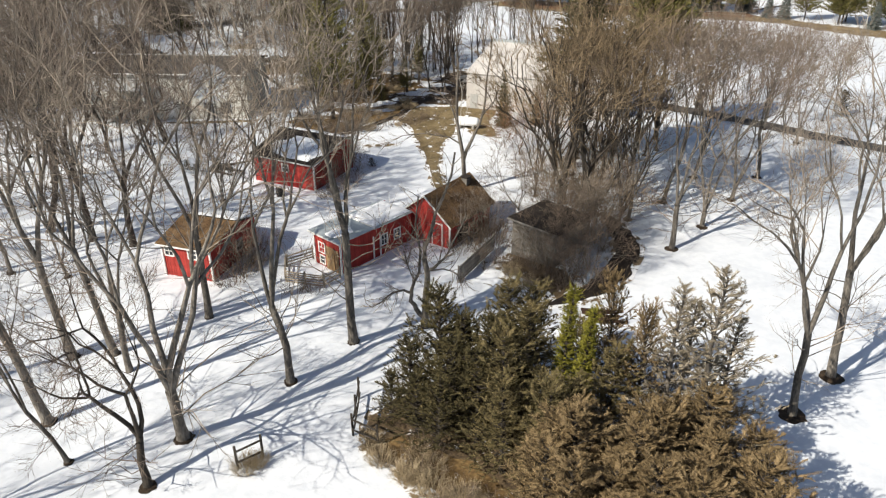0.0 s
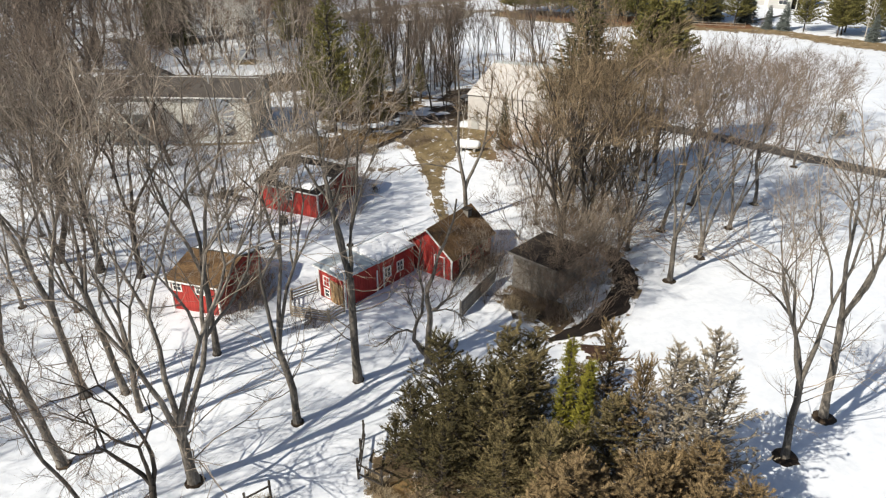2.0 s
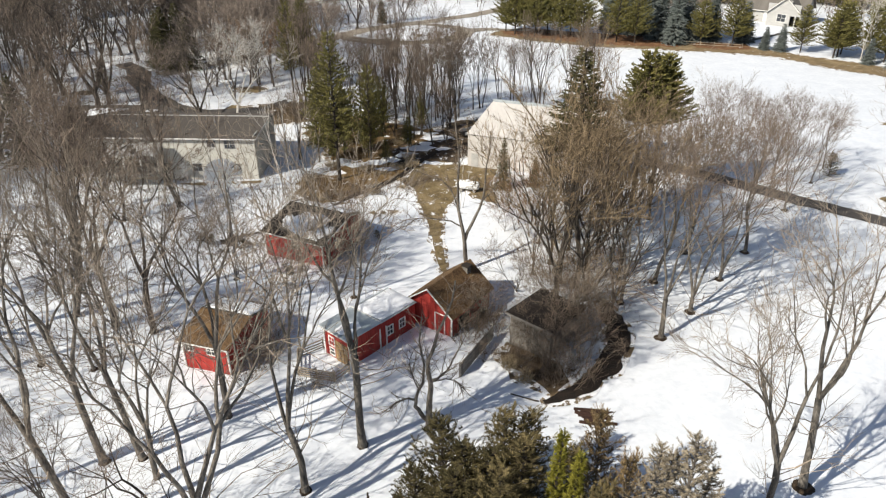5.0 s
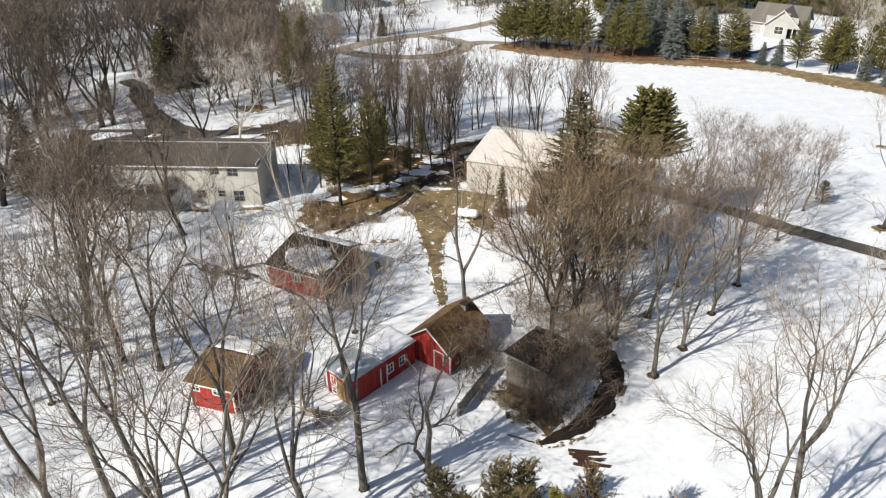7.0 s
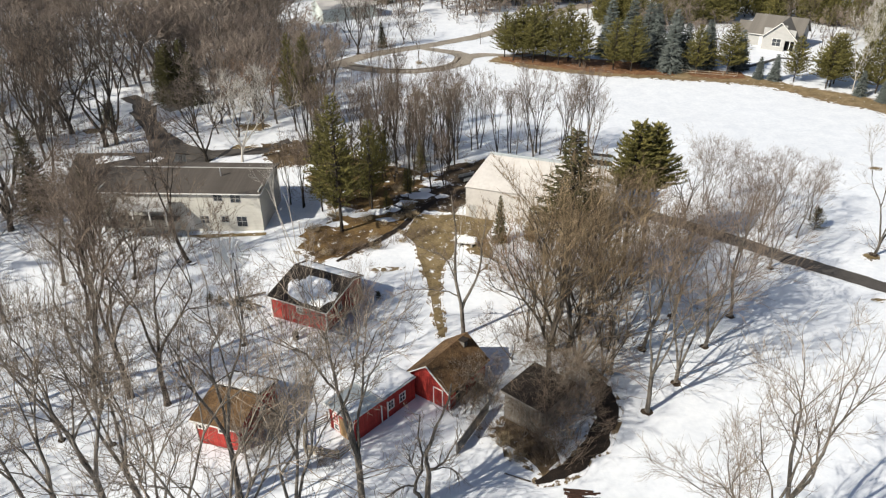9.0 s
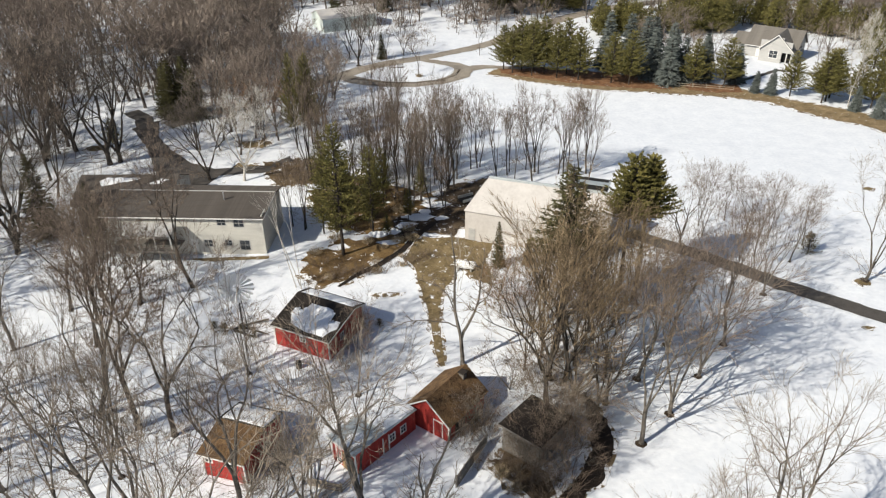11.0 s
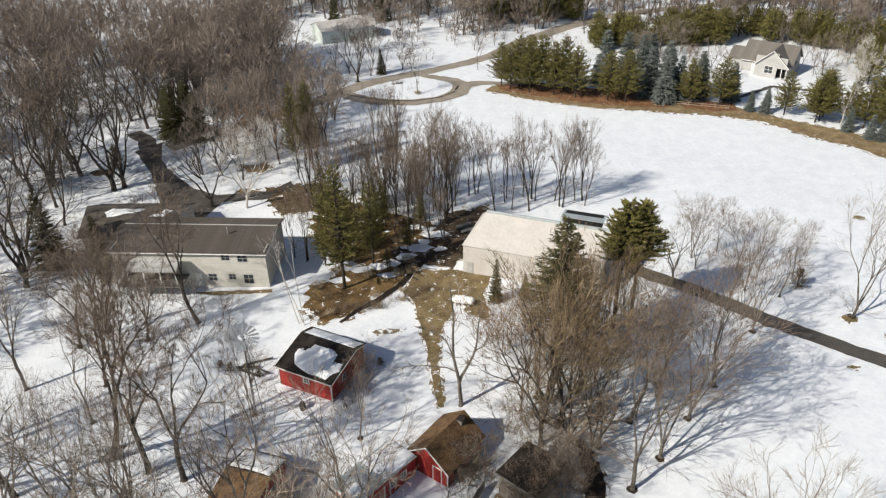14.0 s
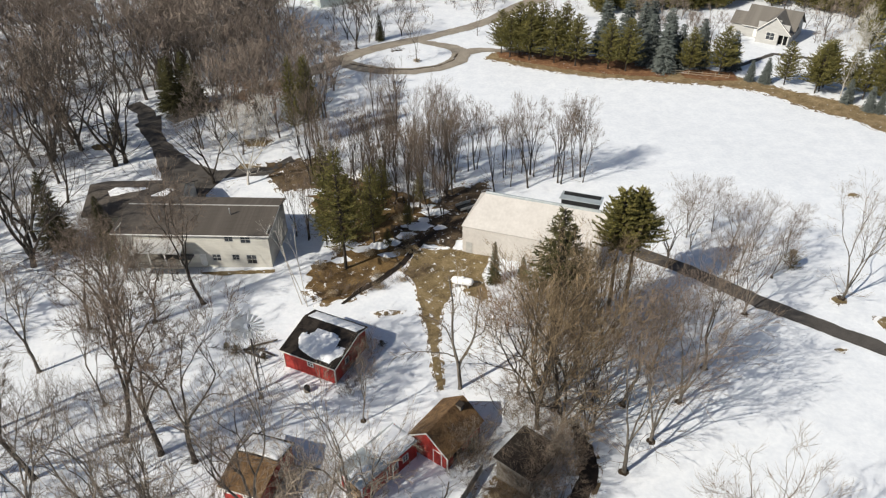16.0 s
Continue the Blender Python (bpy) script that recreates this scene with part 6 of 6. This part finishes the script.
plant("spruce", "spruce0", -18, 226, 13, "dark spruce at the wood's edge", "", 0.8)
plant("tree", "slim0", -5.6, 161.2, 9, "bare young tree on the snowy island", "", 1.0)
thicket(-5.6, 161.0, 2, 0.7, "tuft of dry brown grass round the island tree")
for x, y, tall in ((-11.4, 167.8, 0.7), (-10.4, 168.3, 0.8), (-9.6, 168.4, 0.6)):
    plant("shrub", "scrub", x, y, tall, "low brown scrub on the snowy island", "scrub on the island", 2.0, 0.8)
plant("tree", "dark0", -19.9, 169.8, 15, "big dark bare tree beside the gravel lane", "", 0.9, 1.2)
plant("tree", "dark1", -9.8, 178.2, 9, "dark bare tree beside the gravel lane", "", 0.8)
plant("tree", "slim0", 8.6, 177.4, 8, "thin bare tree beside the gravel lane", "", 0.9)
for x, y, tall in ((-22.6, 176, 10), (-17.5, 184, 9), (-14.0, 178, 7), (-24.0, 190, 9), (-19.5, 196, 8), (-11.0, 188, 6), (-26.5, 181, 8)):
    plant("tree", "dark1", x, y, tall, "dark bare tree beside the gravel lane", "", 0.8)
for k in range(24):
    plant("tree", rng.choice(("far0", "far1", "far2")), rng.uniform(86, 130), rng.uniform(146, 196), rng.uniform(6, 10), "dark bare tree behind the far house", "bare trees behind the far house", 1.1)
plant("tree", "birch", 78.6, 138.6, 16, "tall pale bare poplar among pines", "", 0.5)

# cedar thicket below the first camera
CD = "cedar thicket"
for k, (x, y, tall) in enumerate(((-0.1, 32.4, 7.3), (-1.7, 31.4, 5.0), (1.2, 31.8, 6.4), (0.3, 30.0, 6.0), (-2.8, 30.8, 3.2), (2.4, 31.0, 6.6), (-1.4, 29.6, 4.2), (1.8, 29.0, 5.8), (-0.2, 28.6, 4.4))):
    plant("cedar", f"dark_cedar{k % 2}", x, y, tall, "dense dark green bushy cedar", CD, 0.95)
for x, y, tall in ((3.1, 28.4, 7.0), (4.2, 30.6, 7.0), (3.4, 32.6, 7.2), (4.8, 33.4, 6.6), (5.2, 27.4, 5.4), (2.9, 26.6, 5.6), (6.3, 26.6, 6.0), (8.0, 27.2, 6.8), (4.9, 25.0, 6.4), (7.2, 31.4, 5.6)):
    plant("cedar", "cedar2", x, y, tall, "dense olive-bronze winter cedar", CD, 1.15)
for j in range(4):
    for i in range(6):
        x, y = 4.3 + 1.75 * i + 0.5 * (j % 2) + rng.uniform(-0.5, 0.5), 18.6 + 1.95 * j + rng.uniform(-0.5, 0.5)
        if x < 13.6 - 0.18 * abs(y - 21) and x + y > 24.6:
            plant("cedar", f"cedar{rng.choice((0, 1))}", x, y, rng.uniform(5.4, 7.3), "bushy bronze-brown winter cedar", CD, rng.uniform(1.1, 1.35))
plant("cedar", "cedar1", 8.8, 31.8, 8.4, "slender brown cedar with drooping boughs", CD, 0.7)
plant("cedar", "cedar1", 9.5, 27.4, 8.9, "slender brown cedar with drooping boughs", CD, 0.65)
for x, y, tall in ((10.5, 26.5, 10.9), (12.0, 26.0, 12.0), (11.4, 27.8, 9.4), (13.2, 26.8, 9.0)):
    plant("cedar", "thin_cedar", x, y, tall, "thin open pale cedar over snow", CD, 1.15)
plant("arborvitae", "arbor", 6.1, 29.2, 9.1, "bright yellow-green upright arborvitae", "", 1.0)
plant("arborvitae", "arbor", 6.7, 28.8, 8.6, "bright yellow-green upright arborvitae", "", 1.0)

# brush round the sheds
for x, y, k, s in ((8.6, 45.6, 0, 0.8), (7.2, 46.6, 0, 0.7), (6.4, 48.0, 0, 0.6), (4.6, 48.0, 0, 0.5), (-15.6, 48.6, 0, 0.9), (-15.2, 50.6, 1, 0.9), (12.8, 53.0, 0, 1.2), (3.6, 51.4, 1, 1.0), (2.6, 53.4, 0, 1.0), (1.6, 50.4, 1, 0.8), (-5.4, 50.4, 1, 0.5), (-4.4, 51.4, 0, 0.5), (9.2, 44.6, 0, 1.0), (10.6, 45.6, 1, 1.1)):
    thicket(x, y, k, s)
for x, y, tall, key in ((10.4, 51.4, 5.5, "sapling0"), (8.2, 54.6, 5.5, "sapling1"), (12.0, 51.0, 5.5, "sapling0"), (3.2, 52.4, 4, "sapling1")):
    plant("tree", key, x, y, tall, "scrubby bare sapling beside the sheds", "scrub by the sheds", 1.2)
for x, y, tall in ((8.4, 47.4, 4.4), (9.6, 50.6, 5.0), (10.6, 49.4, 4), (8.0, 46.4, 3.6), (8.8, 44.6, 3.0), (11.6, 51.8, 4.5), (12.4, 49.6, 3.6), (10.6, 46.8, 4), (6.8, 47.2, 3.2), (2.0, 51.2, 3.2), (3.0, 53.0, 3.6), (-14.9, 46.9, 3), (-14.6, 48.6, 3.2), (3.0, 47.2, 2.0), (6.6, 57.4, 5), (13.6, 55.6, 5)):
    plant("shrub", "scrub", x, y, tall, "scrubby red-brown bush of crooked stems", "scrub by the sheds", 1.1)
for k in range(5):
    plant("shrub", "scrub", -10.6 + 0.6 * k + rng.uniform(-0.4, 0.4), 63.4 + 1.0 * k + rng.uniform(-0.5, 0.5), rng.uniform(2.0, 3.2), "brown sapling brush growing against the red shed", "brush beside the red shed", 0.75)
for x, y, s in ((-22.6, 68.4, 1.1), (-24.6, 68.2, 1.3), (-21.0, 67.2, 0.9), (-26.0, 69.0, 1.0), (-7.2, 68.8, 0.9)):
    plant("shrub", "dark_cedar0", x, y, s, "low dark evergreen shrub beside the shed", "low dark shrubs", 1.6)
for x, y, tall, key in ((-17.6, 52.8, 10, "slim0"),):
    plant("tree", key, x, y, tall, TALL, "bare trees over the snowy yard", 0.85, 0.5)
for k in range(22):
    thicket(rng.uniform(-17, -4), rng.uniform(79, 103), rng.choice((0, 2, 2, 1)), rng.uniform(0.4, 0.9), "dry brush on the littered bank")
for k in range(16):
    thicket(-15.5 + 0.9 * k + rng.uniform(-0.6, 0.6), 78.2 + 0.3 * k + rng.uniform(-0.8, 0.8), rng.choice((0, 1, 2)), rng.uniform(0.45, 0.75), "dry brush on the littered bank")
for k, (x, y, r) in enumerate(((-14.0, 90.1, 1.8), (-11.3, 89.2, 1.5), (-9.0, 89.8, 1.3), (-7.3, 87.6, 1.2), (-14.0, 86.6, 1.2), (-3.6, 94.4, 2.0), (-5.2, 92.0, 1.4), (-20.0, 105.6, 1.6), (-1.2, 98.2, 1.8))):
    patch("snow_patch", [(x + 1.3 * r * math.cos(q), y + 0.7 * r * math.sin(q)) for q in (0, 1.05, 2.1, 3.14, 4.2, 5.2)], SNOW, "leftover snow patch under the pines", "snow", 0.6, 0.10, 90.0 + k, "stuff", 0.4)
for k in range(12):
    x, y, r = rng.uniform(-16, 0), rng.uniform(90, 104), rng.uniform(0.5, 1.5)
    patch("snow_patch", [(x + r * math.cos(q), y + 0.6 * r * math.sin(q)) for q in (0, 1.05, 2.1, 3.14, 4.2, 5.2)], ROOF_SNOW, "leftover snow patch on brown litter", "snow", 0.5, 0.10, 60.0 + k, "stuff", 0.4)
for x, y, k, s in ((-15.6, 45.9, 0, 0.8), (-14.8, 47.4, 1, 0.8), (-14.4, 49.4, 0, 0.7), (2.2, 51.4, 0, 0.9), (3.2, 52.6, 1, 0.95), (4.2, 54.0, 0, 0.9), (4.6, 51.0, 1, 0.7), (3.4, 48.0, 0, 0.55), (8.2, 44.4, 1, 0.7), (9.8, 48.0, 1, 0.8), (12.6, 50.2, 1, 0.7), (-9.8, 61.8, 0, 0.7), (-8.8, 63.8, 1, 0.7), (-10.6, 61.2, 1, 0.6), (-22.5, 46.8, 1, 0.7), (-10.6, 44.4, 0, 0.6), (-9.2, 44.6, 1, 0.5), (-22.5, 69.8, 0, 0.4)):
    thicket(x, y, k, s)
patch("grass_cedars", [(-3.6, 29.0), (-1.8, 26.9), (-0.1, 24.8), (3.2, 21.0), (4.4, 22.6), (3.4, 25.0), (1.6, 27.4), (-1.5, 29.2)], NEEDLES, "dry tan grass at the foot of the cedars", "grass", 0.5, 0.075, 43.0)
for k in range(26):
    f = rng.random()
    thicket(-2.6 + 6.2 * f + rng.uniform(-0.6, 1.0), 27.6 - 5.6 * f + rng.uniform(-0.5, 1.2), 2 if k % 5 else 0, rng.uniform(0.35, 0.7), "tuft of dry straw-coloured weeds" if k % 5 else "low tangle of red-brown stems")
for x, y, s in ((-3.2, 27.6, 0.7), (-1.7, 26.4, 0.75), (-0.4, 25.4, 0.8), (1.0, 24.8, 0.8), (-3.8, 29.0, 0.6), (6.0, 44.8, 0.7), (5.0, 46.6, 0.7), (1.4, 23.4, 0.8), (-10.0, 27.2, 0.7), (-9.5, 27.6, 0.6)):
    thicket(x, y, 2, s, "tuft of dry straw-coloured weeds")

# ---- far woods ----
def clear(places):
    """Leaves the open ground before the steel barn free."""
    return [p for p in places if not (-40 < p[0] < -21 and 163 < p[1] < 212 and p[0] > -0.2 * p[1] - 1)]


rng = random.Random(23)
KINDS = ["wood0", "wood1", "wood2"]
places = []
while len(places) < 225:
    x, y = rng.uniform(-150, -36), rng.uniform(118, 200)
    if (x > -44 and y > 190) or y < 142 and x > -66 or (abs(y - 140) < 3 and -80 < x < -60) or (-40 < x and y < 165):
        continue
    places.append((x, y, rng.uniform(13, 19)))
woods("woods", places, KINDS, "dense leafless grey-brown woods beyond the house")
places = [(rng.uniform(-130, -66), rng.uniform(60, 128), rng.uniform(14, 20)) for _ in range(80)] + [(rng.uniform(-62, -36), rng.uniform(146, 192), rng.uniform(10, 15)) for _ in range(70)] + [(rng.uniform(-36, -22), rng.uniform(158, 195), rng.uniform(8, 12)) for _ in range(12)] + [(rng.uniform(-47, -22), rng.uniform(118, 154), rng.uniform(9, 13)) for _ in range(62)]
places = [p for p in places if math.dist(p[:2], (-50, 131)) > 9 and math.dist(p[:2], (-24, 120)) > 7]
woods("woods", clear(places), KINDS, "leafless woods at the edge of the yard")
places = [(rng.uniform(48, 190), rng.uniform(198, 240), rng.uniform(10, 15)) for _ in range(120)] + [(rng.uniform(96, 150), rng.uniform(140, 190), rng.uniform(9, 13)) for _ in range(9)] + [(rng.uniform(-64, 2), rng.uniform(226, 270), rng.uniform(11, 15)) for _ in range(90)] + [(rng.uniform(2, 46), rng.uniform(208, 262), rng.uniform(8, 13)) for _ in range(80)] + [(rng.uniform(2, 14), rng.uniform(176, 200), rng.uniform(5, 8)) for _ in range(5)]
places += [(rng.uniform(-26, 34), rng.uniform(176, 216), rng.uniform(2, 6)) for _ in range(46)] + [(rng.uniform(-38, -17), rng.uniform(168, 196), rng.uniform(7, 12)) for _ in range(22)] + [(rng.uniform(84, 120), rng.uniform(160, 186), rng.uniform(3, 8)) for _ in range(16)] + [(rng.uniform(49, 63), rng.uniform(166, 192), rng.uniform(4, 8)) for _ in range(22)] + [(rng.uniform(86, 128), rng.uniform(148, 192), rng.uniform(5, 9)) for _ in range(14)] + [(rng.uniform(-30, 190), rng.uniform(206, 246), rng.uniform(6, 10)) for _ in range(230)]
places = [p for p in places if abs(p[1] - (178 + 0.95 * p[0])) > 6 or p[0] > 80]
woods("woods", [p for p in clear(places) if p[1] < 200], KINDS, "leafless trees beyond the field and circle")
woods("woods", [p for p in clear(places) if p[1] >= 200], ["haze0", "haze1", "haze2"], "grey leafless trees past the lane")
places = []
while len(places) < 540:
    x, y = rng.uniform(-300, 340), rng.uniform(205, 360)
    if y < 238 and x > -60:
        continue
    places.append((x, y, rng.uniform(12, 18)))
woods("woods", places, ["haze0", "haze1", "haze2"], "grey leafless woods closing the distance")
